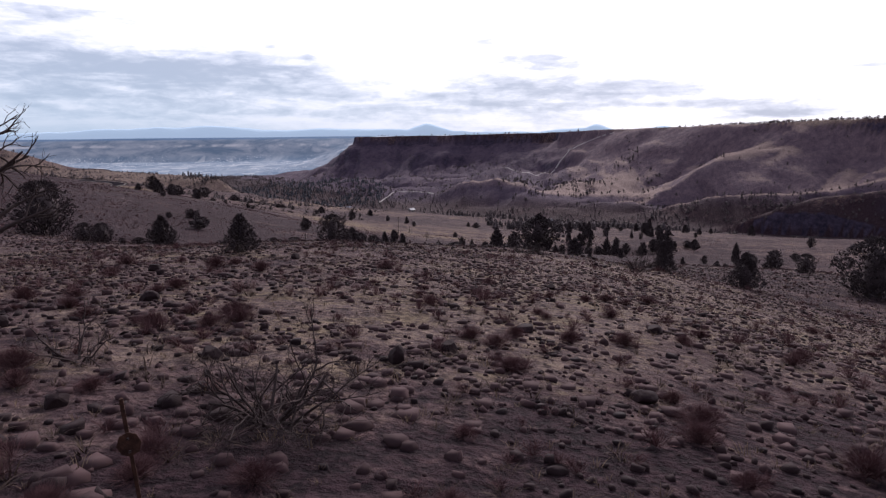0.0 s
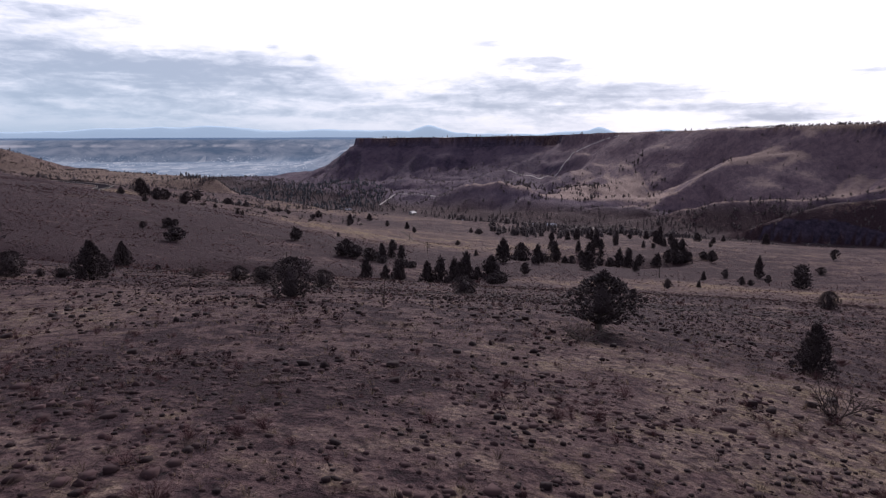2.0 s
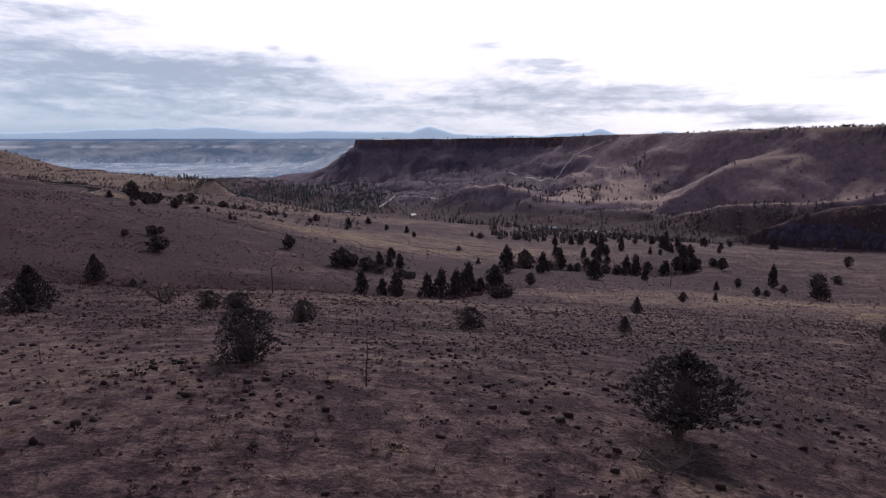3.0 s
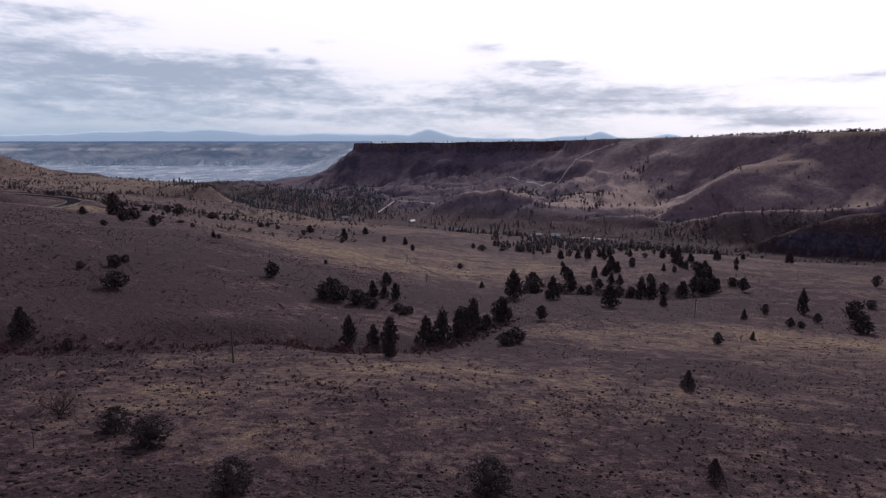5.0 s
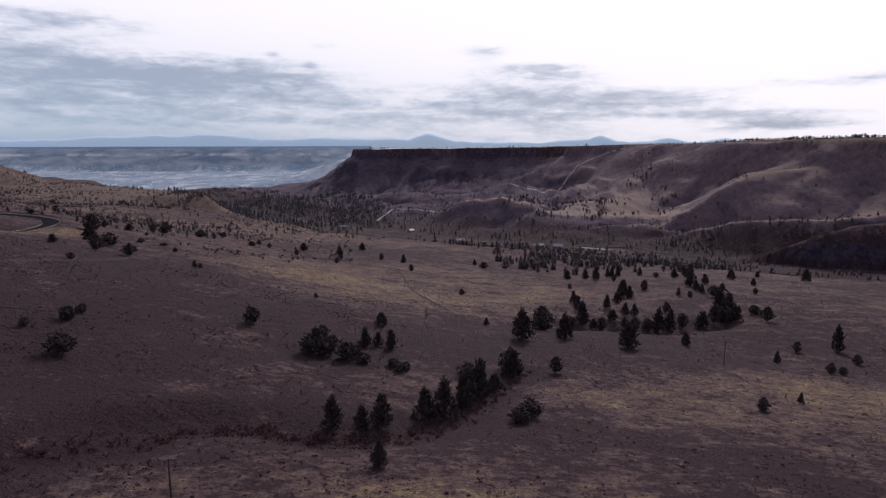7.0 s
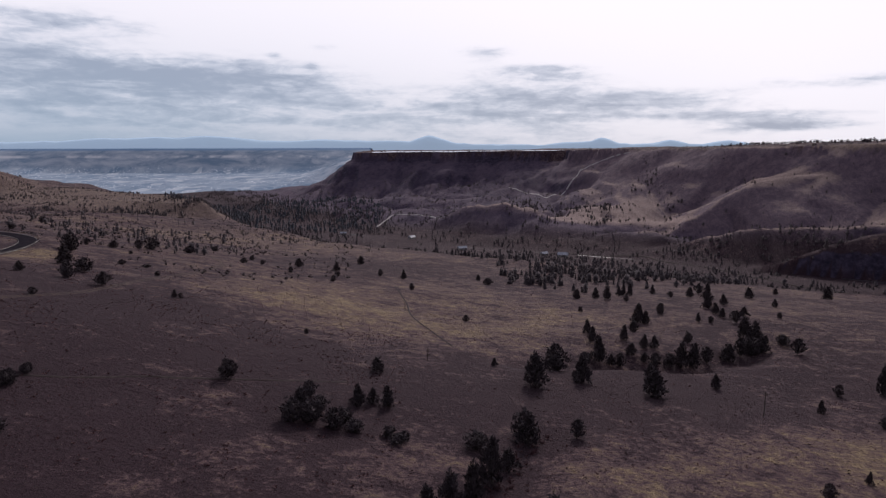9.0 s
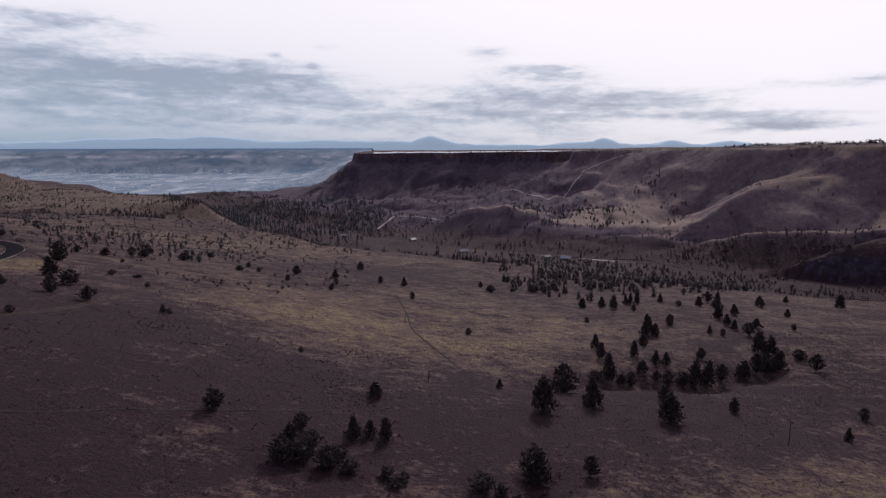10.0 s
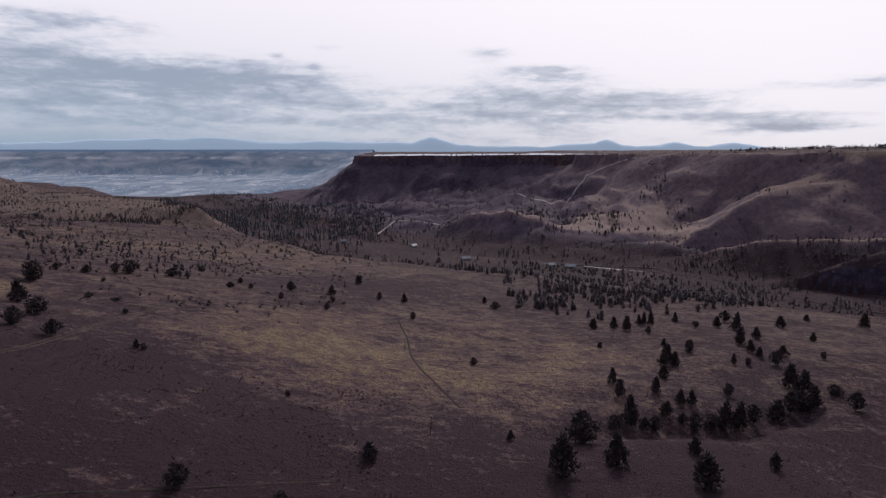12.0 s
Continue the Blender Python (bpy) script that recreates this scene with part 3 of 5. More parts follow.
TREES_MEADOW = [(-47.1, 321.0, 2.3, 1.6), (-72.1, 544.4, 7.0, 4.9), (-66.5, 494.2, 4.0, 3.2), (-67.0, 517.4, 4.3, 3.0), (-64.6, 619.5, 7.2, 5.7), (-42.3, 553.9, 5.4, 3.7), (-25.8, 557.0, 6.7, 4.1), (-17.2, 491.7, 4.7, 3.2), (12.6, 397.9, 3.3, 3.0), (36.0, 561.8, 5.1, 6.7), (30.6, 588.5, 4.9, 3.5), (86.8, 495.4, 6.0, 4.0), (18.1, 307.2, 3.1, 1.9), (-128.2, 514.8, 3.6, 4.7), (-130.8, 542.2, 3.8, 3.3), (-118.8, 524.4, 3.6, 3.2), (-98.5, 543.4, 6.2, 5.3), (-95.2, 504.2, 4.2, 3.0), (-165.8, 521.9, 5.3, 7.3), (-168.5, 577.2, 4.1, 4.5)]
TREES_TRACK = [(-166.6, 382.7, 9.2, 6.4), (-190.1, 428.9, 10.3, 8.8), (-148.7, 366.2, 6.6, 7.6), (-142.5, 343.9, 6.4, 5.5), (-126.0, 337.6, 5.6, 6.0), (-159.4, 341.9, 4.2, 3.4), (-129.2, 301.8, 2.6, 2.8), (-197.4, 485.9, 5.1, 5.4), (-188.8, 499.9, 7.2, 5.5), (-185.0, 508.6, 8.1, 9), (-130.3, 392.8, 2.6, 2.3), (-100.7, 340.3, 3.3, 2.1), (-98.4, 340.2, 2.4, 2.1), (-90.1, 236.6, 1.8, 1.9), (-88.3, 228.2, 3.7, 3.7), (-208.8, 477.3, 4.7, 4.6), (-280.4, 519.8, 3.7, 4.5), (-357.2, 675.1, 6.1, 6.0), (-176.3, 463.2, 2.2, 2.5), (-146.8, 418.2, 1.9, 4.4), (-157.3, 415.2, 2.6, 3.8)]
TREES_RAVINE = [(40.1, 315.3, 10.3, 8.5), (44.8, 296.6, 9.1, 5.9), (28.4, 286.4, 11, 6.9), (71.2, 310.0, 5.9, 3.6), (64.3, 286.2, 9.3, 6.7), (90.6, 302.9, 5.2, 3.1), (149.9, 358.6, 7.4, 6.0), (152.4, 375.0, 4.6, 5.8), (144.5, 374.3, 4.0, 2.6), (138.6, 372.1, 11, 6.6), (137.7, 380.5, 11, 6.3), (147.9, 410.4, 7.3, 6.3), (160.2, 427.5, 5.3, 4.6), (132.0, 362.0, 8.0, 7.9), (138.3, 365.0, 7.4, 5.5), (118.0, 352.6, 8.0, 6.1), (125.3, 357.5, 8.7, 6.2), (99.4, 341.7, 11, 5.2), (106.6, 346.7, 7.3, 5.4), (94.0, 340.3, 11, 5.1)]
TREES_KNOLL = [(89.2, 340.1, 5.8, 4.7), (83.5, 339.2, 5.7, 4.2), (79.3, 340.1, 4.2, 3.8), (75.1, 343.5, 5.3, 4.2), (59.9, 334.3, 10.6, 5.5), (53.8, 330.7, 5.3, 4.6), (64.5, 333.0, 4.4, 3.6), (106.7, 366.7, 5.3, 3.6), (83.3, 352.7, 6.0, 3.3), (87.8, 353.9, 5.6, 3.3), (77.4, 360.9, 7.2, 3.3), (64.3, 371.5, 6.3, 3.4), (62.8, 356.6, 7.0, 3.7), (89.8, 387.7, 6.1, 4.2), (99.2, 410.7, 10.4, 6.5), (102.6, 409.7, 7.1, 4.1), (110.8, 447.0, 4.3, 3.0), (118.8, 434.8, 6.3, 4.4), (77.9, 443.7, 3.3, 2.6), (129.6, 411.6, 5.1, 2.5), (68.1, 333.9, 5.3, 4.0)]
TREES_BENCH = [(135.1, 409.5, 3.7, 2.8), (148.2, 434.2, 6.8, 4.0), (147.1, 423.3, 5.7, 3.3), (151.7, 452.4, 9.2, 5.5), (167.5, 467.2, 6.9, 4.4), (167.8, 490.4, 11, 5.4), (177.5, 526.0, 7.9, 7.0), (205.3, 512.9, 8.0, 5.9), (197.5, 466.0, 5.4, 3.2), (269.7, 531.6, 10.6, 6.5), (242.5, 548.6, 4.9, 3.9), (99.8, 498.1, 7.0, 4.5), (104.4, 488.8, 9.2, 4.7), (116.9, 506.2, 6.8, 3.2), (120.0, 506.5, 8.0, 3.6), (124.4, 507.5, 9.1, 3.6), (113.7, 479.2, 4.0, 3.0), (87.3, 494.1, 6.5, 3.7), (147.1, 496.8, 4.3, 4.6), (143.4, 519.4, 6.5, 3.4), (177.0, 423.0, 3.8, 2.8), (160.4, 499.2, 7.4, 4.4)]
TREES_HOLLOW = [(-32.2, 234.9, 5.6, 5.2), (-28.4, 236.0, 5.0, 4.7), (-23.1, 234.9, 4.8, 5.2), (-18.7, 234.0, 3.0, 3.9), (-9.3, 230.7, 2.3, 3.8), (-32.1, 252.2, 4.0, 3.8), (7.5, 232.6, 3.9, 5.1), (19.5, 244.1, 6.8, 5.6)]


# ---------------------------------------------------------------- mesh helpers
import itertools

def fast_mesh(name, verts, tris, mat, smooth_shade=False):
    """A mesh from arrays of triangles."""
    verts, tris = np.asarray(verts, np.float32), np.asarray(tris, np.int32)
    me = bpy.data.meshes.new(name)
    me.vertices.add(len(verts))
    me.vertices.foreach_set("co", verts.ravel())
    me.loops.add(tris.size)
    me.loops.foreach_set("vertex_index", tris.ravel())
    me.polygons.add(len(tris))
    me.polygons.foreach_set("loop_start", np.arange(0, tris.size, 3, dtype=np.int32))
    me.polygons.foreach_set("loop_total", np.full(len(tris), 3, np.int32))
    if smooth_shade:
        me.polygons.foreach_set("use_smooth", np.ones(len(tris), bool))
    me.materials.append(mat)
    me.update(calc_edges=True)
    me.validate()
    return me


def spread(protos, which, places, sizes, turns, tilts=None):
    """Copies of small shapes joined into one set of arrays: sizes as rows of three."""
    all_v, all_t, base = [], [], 0
    for k, (v, f) in enumerate(protos):
        pick = np.nonzero(which == k)[0]
        if not len(pick):
            continue
        c, s = np.cos(turns[pick])[:, None], np.sin(turns[pick])[:, None]
        p = v[None] * sizes[pick][:, None, :]
        x, y, z = p[..., 0], p[..., 1], p[..., 2]
        if tilts is not None:
            x = x + z * tilts[pick][:, :1]
            y = y + z * tilts[pick][:, 1:2]
        out = np.stack([x * c - y * s, x * s + y * c, z], -1) + places[pick][:, None, :]
        idx = f[None] + (np.arange(len(pick)) * len(v))[:, None, None] + base
        all_v.append(out.reshape(-1, 3))
        all_t.append(idx.reshape(-1, 3))
        base += len(pick) * len(v)
    return np.concatenate(all_v), np.concatenate(all_t)


def tube(points, radii, sides=6):
    """A bent, tapering tube as vertices and triangles."""
    pts, verts, tris = np.asarray(points, float), [], []
    for i, p in enumerate(pts):
        d = pts[min(i + 1, len(pts) - 1)] - pts[max(i - 1, 0)]
        d = d / (np.linalg.norm(d) + 1e-9)
        a = np.cross(d, (0.31, 0.87, 0.38))
        a = a / (np.linalg.norm(a) + 1e-9)
        b = np.cross(d, a)
        for k in range(sides):
            w = 2 * math.pi * k / sides
            verts.append(p + radii[i] * (math.cos(w) * a + math.sin(w) * b))
    for i in range(len(pts) - 1):
        for k in range(sides):
            q, r = i * sides + k, i * sides + (k + 1) % sides
            tris += [(q, r, r + sides), (q, r + sides, q + sides)]
    return np.array(verts), np.array(tris)


def join(pieces):
    verts, tris, base = [], [], 0
    for v, f in pieces:
        verts.append(v)
        tris.append(np.asarray(f) + base)
        base += len(v)
    return np.concatenate(verts), np.concatenate(tris)


def stones(seed, count=5, fine=1):
    """A few angular, chipped stone shapes about one unit across."""
    rng, shapes = np.random.default_rng(seed), []
    for k in range(count):
        bm = bmesh.new()
        bmesh.ops.create_icosphere(bm, subdivisions=fine + 1, radius=0.5)
        cuts = [(v / np.linalg.norm(v), rng.uniform(0.20, 0.40)) for v in rng.normal(size=(8, 3))]
        stretch = rng.uniform(0.7, 1.35, 3)
        for v in bm.verts:
            p = np.array(v.co) * (1 + 0.20 * rng.normal())
            for n, d in cuts:
                over = p @ n - d
                if over > 0:
                    p = p - n * over * 0.95
            v.co = p * stretch
        bmesh.ops.triangulate(bm, faces=bm.faces)
        bm.verts.ensure_lookup_table()
        verts = np.array([v.co[:] for v in bm.verts])
        shapes.append((verts, np.array([[v.index for v in f.verts] for f in bm.faces])))
        bm.free()
    return shapes


def shards(seed, count):
    """Blocky broken stones, each the hull of a few scattered corners, about one unit across."""
    rng, shapes = np.random.default_rng(seed), []
    for k in range(count):
        bm = bmesh.new()
        for sx, sy, sz in itertools.product((-1, 1), repeat=3):
            bm.verts.new((sx * rng.uniform(0.18, 0.56), sy * rng.uniform(0.18, 0.5), sz * rng.uniform(0.15, 0.48)))
        for p in rng.uniform(-0.5, 0.5, (2, 3)):
            bm.verts.new(p)
        hull = bmesh.ops.convex_hull(bm, input=bm.verts[:])
        bmesh.ops.delete(bm, geom=[v for v in bm.verts if not v.link_faces], context="VERTS")
        bmesh.ops.triangulate(bm, faces=bm.faces)
        bm.verts.index_update()
        shapes.append((np.array([v.co[:] for v in bm.verts]), np.array([[v.index for v in f.verts] for f in bm.faces])))
        bm.free()
    return shapes


# ---------------------------------------------------------------- junipers
def envelope(style, h):
    """Crown radius, from 0 to 1, at height h of the crown."""
    if style == "cone":
        return np.clip(1.03 - h ** 1.15, 0.04, 1) ** 0.85 * (0.6 + 0.4 * np.clip(h / 0.12, 0, 1))
    if style == "round":
        return np.sqrt(np.clip(1 - (2 * h - 0.9) ** 2 / 1.25, 0.02, 1))
    return np.clip(np.sin(np.pi * np.clip(h, 0, 1) ** 0.8) * 1.05, 0.05, 1)


def crown_shape(style, seed, clumps, sprays, spray_size):
    """Foliage of a juniper one unit high and one unit wide: clumps of small upturned sprays."""
    rng = np.random.default_rng(seed)
    low = {"cone": 0.05, "round": 0.03, "spread": 0.13}[style]
    h = rng.beta(1.1, 1.35, clumps) if style == "cone" else rng.uniform(0, 1, clumps)
    ang = rng.uniform(0, 2 * np.pi, clumps)
    lobes = 1 + 0.20 * np.sin(ang * 2 + seed) * np.sin(h * 8 + seed) + 0.15 * np.sin(ang * 5 + 2 * seed + 9 * h)
    rad = envelope(style, h) * lobes * np.sqrt(rng.uniform(0.06, 1.0, clumps)) * 0.5
    centres = np.stack([rad * np.cos(ang), rad * np.sin(ang), low + (1 - low) * h * 0.97], -1)
    centres[0] = (0, 0, 0.985)
    if style == "spread":
        keep = value_noise(centres[:, 0] * 5 + seed, centres[:, 2] * 5 + centres[:, 1] * 5, seed) > -0.6
        centres = centres[keep]
    n = len(centres)
    size = rng.uniform(0.6, 1.25, n) * spray_size
    offs = rng.normal(size=(n, sprays, 3)) * 0.55 * size[:, None, None] * (1, 1, 0.8)
    mid = (centres[:, None, :] + offs).reshape(-1, 3)
    outward = mid * (1, 1, 0)
    outward = outward / (np.linalg.norm(outward, axis=1, keepdims=True) + 1e-6)
    grow = outward * rng.uniform(0.1, 0.9, (len(mid), 1)) + (0, 0, 1) * rng.uniform(0.2, 1.0, (len(mid), 1)) + rng.normal(size=mid.shape) * 0.35
    grow = grow / np.linalg.norm(grow, axis=1, keepdims=True)
    side = np.cross(grow, rng.normal(size=mid.shape))
    side = side / (np.linalg.norm(side, axis=1, keepdims=True) + 1e-6)
    size = np.repeat(size, sprays)[:, None] * rng.uniform(0.6, 1.3, (len(mid), 1))
    verts = np.stack([mid - side * size * 0.34, mid + side * size * 0.34, mid + grow * size * 1.15 + side * size * 0.1, mid - grow * size * 0.5], 1)
    idx = np.arange(len(mid))[:, None] * 4
    tris = np.concatenate([idx + (0, 1, 2), idx + (1, 0, 3)])
    verts = verts.reshape(-1, 3)
    verts[:, 2] = np.clip(verts[:, 2], 0.01, None)
    # a dark, uneven heart that closes the crown
    heart = stones(seed + 40, 1, 0)[0]
    hv = heart[0] * ({"cone": 0.48, "round": 0.62, "spread": 0.34}[style],) * 1
    hz = hv[:, 2] / hv[:, 2].max()
    shrink = envelope(style, np.clip(hz * 0.5 + 0.5, 0, 1))[:, None]
    hv = np.concatenate([hv[:, :2] * (0.35 + 0.65 * shrink), (low + (1 - low) * (0.46 + 0.40 * hz))[:, None]], 1)
    return join([(verts, tris), (hv, heart[1])])


def trunk_shape(seed, style, rng_turn=0.05):
    rng = np.random.default_rng(seed)
    tall = 0.75 if style != "round" else 0.45
    zs = np.linspace(-0.06, tall, 6)
    bend = np.cumsum(rng.normal(size=(6, 2)) * 0.016, 0)
    pieces = [tube(np.column_stack([bend, zs]), np.linspace(0.045, 0.010, 6), 7)]
    for k in range(7):
        at = rng.uniform(0.08, 0.6) * tall
        w = rng.uniform(0, 2 * np.pi)
        reach = rng.uniform(0.14, 0.34)
        start = np.array([np.interp(at, zs, bend[:, 0]), np.interp(at, zs, bend[:, 1]), at])
        way = np.array([math.cos(w), math.sin(w), 0.45])
        pts = [start + way * reach * s + (0, 0, 0.06 * s * s) for s in (0, 0.4, 0.75, 1)]
        pieces.append(tube(pts, (0.018, 0.013, 0.009, 0.004), 5))
    return join(pieces)


STYLES = (("cone", 4), ("round", 3), ("spread", 2))
TREE_KINDS = {}
for style, count in STYLES:
    for k in range(count):
        dense = crown_shape(style, 7 * k + len(style), {"cone": 900, "round": 950, "spread": 800}[style], 9, 0.029)
        loose = crown_shape(style, 7 * k + len(style) + 3, {"cone": 210, "round": 190, "spread": 180}[style], 4, 0.105)
        trunk = fast_mesh("trunk", *trunk_shape(k + 11, style), BARK, True)
        TREE_KINDS[style, k] = (trunk, fast_mesh("crown", *dense, JUNIPER), fast_mesh("crown", *loose, JUNIPER))
JUNIPER_LABELS = {"cone": "dark green pointed juniper tree standing in dry grass", "round": "dark green bushy juniper growing in dry grass",
                  "spread": "dark green spreading juniper with a gnarled trunk"}


def juniper(x, y, tall, wide, style, kind, turn, group, sink=0.0):
    trunk_mesh, near_crown, far_crown = TREE_KINDS[style, kind]
    crown_mesh = near_crown if y < 165 else far_crown
    z = float(height(x, y)) - sink
    root = tagged(new("juniper_tree"), JUNIPER_LABELS[style], "tree", group)
    root.empty_display_size = 0.3
    for name, me in (("trunk", trunk_mesh), ("crown", crown_mesh)):
        new(name, me).parent = root
    root.matrix_basis = pose(x, y, z, 0, 0, turn) @ Matrix.Diagonal((wide, wide, tall, 1))
    return root


tree_rng = random.Random(5)
TREE_GROUPS = (("junipers at the start", TREES_START), ("junipers on the brow", TREES_BROW), ("junipers along the wash", TREES_WASH), ("junipers on the slope", TREES_SLOPE), ("junipers in the hollow", TREES_HOLLOW),
               ("junipers on the meadow", TREES_MEADOW), ("junipers by the track", TREES_TRACK), ("junipers in the ravine", TREES_RAVINE), ("junipers on the knoll", TREES_KNOLL),
               ("junipers on the bench", TREES_BENCH))
for group, trees in TREE_GROUPS:
    for tx, ty, tall, wide, *form in trees:
        slim = tall / wide
        style = "cone" if slim > 1.5 else "round" if tall < 4.2 or slim < 0.9 else tree_rng.choice(("spread", "round", "cone"))
        style = form[0] if form else style
        kind = tree_rng.randrange(dict(STYLES)[style])
        juniper(tx, ty, tall * 0.88, wide * (1.12 if style == "cone" else 0.94), style, kind, tree_rng.uniform(0, 360), group)


# ---------------------------------------------------------------- woods too many to count
def small_tree(seed, style):
    """A far conifer, one unit high and wide: ragged skirts of foliage with loose sprays."""
    rng, pieces = np.random.default_rng(seed), []
    tiers, low = (5, 0.04) if style == "cone" else (4, 0.02)
    for k in range(tiers):
        h = k / tiers
        wide = 0.5 * float(envelope(style, np.array(h + 0.08)))
        sides = 7
        w = np.arange(sides) * 2 * np.pi / sides + rng.uniform(0, 1, sides)
        r = wide * rng.uniform(0.6, 1.2, sides)
        foot = low + (0.95 - low) * h
        ring = np.stack([r * np.cos(w), r * np.sin(w), foot + rng.uniform(-0.05, 0.07, sides)], -1)
        top = (*(rng.normal(size=2) * 0.05 * (1 - h)), min(foot + rng.uniform(0.30, 0.45), 1.0))
        pieces.append((np.vstack([ring, top]), np.array([(i, (i + 1) % sides, sides) for i in range(sides)])))
    loose = crown_shape(style, seed, 14, 1, 0.16)
    pieces.append((loose[0][:-12], loose[1][:28]))
    verts, tris = join(pieces)
    verts[:, 2] = np.clip(verts[:, 2], 0.0, None)
    return verts, tris


SMALL = [small_tree(s, st) for s, st in ((3, "cone"), (5, "cone"), (8, "round"), (9, "cone"), (12, "cone"), (14, "spread"))]


BUSHES = [crown_shape("round", s, 11, 1, 0.30) for s in (2, 4, 6)]


def woods(name, label, xs, ys, talls, mat=None, slim=(0.5, 0.9), seed=1, shapes=SMALL):
    rng = np.random.default_rng(seed)
    xs, ys, talls = np.asarray(xs), np.asarray(ys), np.asarray(talls)
    n = len(xs)
    places = np.stack([xs, ys, height(xs, ys) - 0.15], -1)
    wide = talls * rng.uniform(*slim, n)
    v, f = spread(shapes, rng.integers(0, len(shapes), n), places, np.stack([wide, wide, talls], -1), rng.uniform(0, 6.28, n))
    return tagged(new(name, fast_mesh(name, v, f, mat or JUNIPER)), label, "trees", kind="stuff")


def sown(count, box, keep, seed):
    """Random places in a box (x0, y0, x1, y1) that pass the test keep(x, y, chance)."""
    rng = np.random.default_rng(seed)
    x, y = rng.uniform(box[0], box[2], count * 6), rng.uniform(box[1], box[3], count * 6)
    ok = keep(x, y, rng.uniform(0, 1, count * 6))
    return x[ok][:count], y[ok][:count]


def tall_for(n, low, high, seed):
    return np.random.default_rng(seed).beta(1.6, 2.4, n) * (high - low) + low


def clumped(x, y, size, seed):
    return 0.5 + 0.5 * fractal(x, y, size, 3, seed)


# wooded edge of the bench and the ravine mouth
wx_, wy_ = sown(430, (50, 500, 330, 830), lambda x, y, c: (c < 1.5 * clumped(x, y, 60, 4) - 0.25) & (y > 520 + 0.75 * np.abs(x - 110)) & (y < 830 - 0.8 * np.clip(x - 60, 0, 400)), 21)
woods("bench_woodland", "scattered dark juniper wood along the canyon edge", wx_, wy_, tall_for(len(wx_), 3, 10, 22), seed=23)
wx_, wy_ = sown(520, (-260, 560, 80, 1010), lambda x, y, c: (c < 1.7 * clumped(x, y, 50, 5) - 0.3) & (np.abs(y - np.interp(x, (-260, -210, -57, 66), (1020, 1000, 889, 790))) < 60), 24)
woods("bench_edge_woodland", "dark juniper trees along the bench's edge", wx_, wy_, tall_for(len(wx_), 3, 10, 25), seed=26)
# canyon floor pines
wx_, wy_ = sown(2000, (-900, 760, 560, 2300), lambda x, y, c: (line_distance(x, y, RIVER)[0] < 190) & (line_distance(x, y, RIVER)[0] > 18) & (c < 1.6 * clumped(x, y, 90, 6) - 0.25) & (y < 1000 + 3 * np.clip(220 - x, 0, 900)), 27)
woods("canyon_woodland", "dark pine and juniper wood on the canyon floor", wx_, wy_, tall_for(len(wx_), 3.5, 10, 28), slim=(0.45, 0.75), seed=29)
wx_, wy_ = sown(1050, (-680, 1250, -120, 1800), lambda x, y, c: (line_distance(x, y, RIVER)[0] < 240) & (line_distance(x, y, RIVER)[0] > 8) & (c < 1.9 * clumped(x, y, 80, 106) - 0.1), 127)
woods("canyon_mouth_woodland", "dense dark pine wood where the canyon opens", wx_, wy_, tall_for(len(wx_), 5, 14, 128), HAZED_PINE, slim=(0.4, 0.65), seed=129)
wx_, wy_ = sown(1300, (100, 700, 900, 1120), lambda x, y, c: (line_distance(x, y, RIVER)[0] < 170) & (line_distance(x, y, RIVER)[0] > 12) & (c < 1.6 * clumped(x, y, 45, 107) - 0.05), 130)
woods("river_brush", "dark leafless trees and brush along the river", wx_, wy_, tall_for(len(wx_), 1.5, 6, 131), slim=(0.6, 1.1), seed=132)
# talus and terraces of the far side
far_side = lambda x, y: beyond_river(x, y) & ~on_plateau(x, y)
wx_, wy_ = sown(1200, (-560, 1250, 330, 2000), lambda x, y, c: far_side(x, y) & (c < 1.5 * clumped(x, y, 70, 7) - 0.35) & (height(x, y) < -28), 30)
woods("talus_woodland", "dark junipers on the talus under the butte", wx_, wy_, tall_for(len(wx_), 2.5, 7, 31), seed=32)
wx_, wy_ = sown(300, (120, 1150, 440, 1420), lambda x, y, c: far_side(x, y) & (c < 2.2 * clumped(x, y, 40, 8) - 0.75 + 0.5 * oval(x, y, 240, 1290, 60, 30)), 33)
woods("terrace_woodland", "dark junipers on the pale far terrace", wx_, wy_, tall_for(len(wx_), 3, 9, 34), seed=35)
wx_, wy_ = sown(150, (300, 820, 800, 1250), lambda x, y, c: far_side(x, y) & (c < 0.25), 36)
woods("hillside_junipers", "few dark junipers on the far canyon slopes", wx_, wy_, tall_for(len(wx_), 2, 7, 37), seed=38)
wx_, wy_ = sown(190, (-500, 1130, -330, 1330), lambda x, y, c: c < 1.4 * clumped(x, y, 40, 146) - 0.1, 147)
woods("bluff_junipers", "dark junipers on the bluff above the canyon", wx_, wy_, tall_for(len(wx_), 3, 8, 148), seed=149)
# along the rim
rng_rim = np.random.default_rng(39)
s_rim = rng_rim.uniform(0.18, 0.83, 190)
rx_, ry_ = np.interp(s_rim * 11, range(12), RIM_X), np.interp(s_rim * 11, range(12), RIM_Y)
ox_, oy_ = rng_rim.uniform(12, 120, 190), rng_rim.uniform(12, 120, 190)
woods("rim_junipers", "small dark junipers along the plateau's rim", rx_ + ox_, ry_ + oy_, tall_for(190, 2, 8, 40), seed=41)
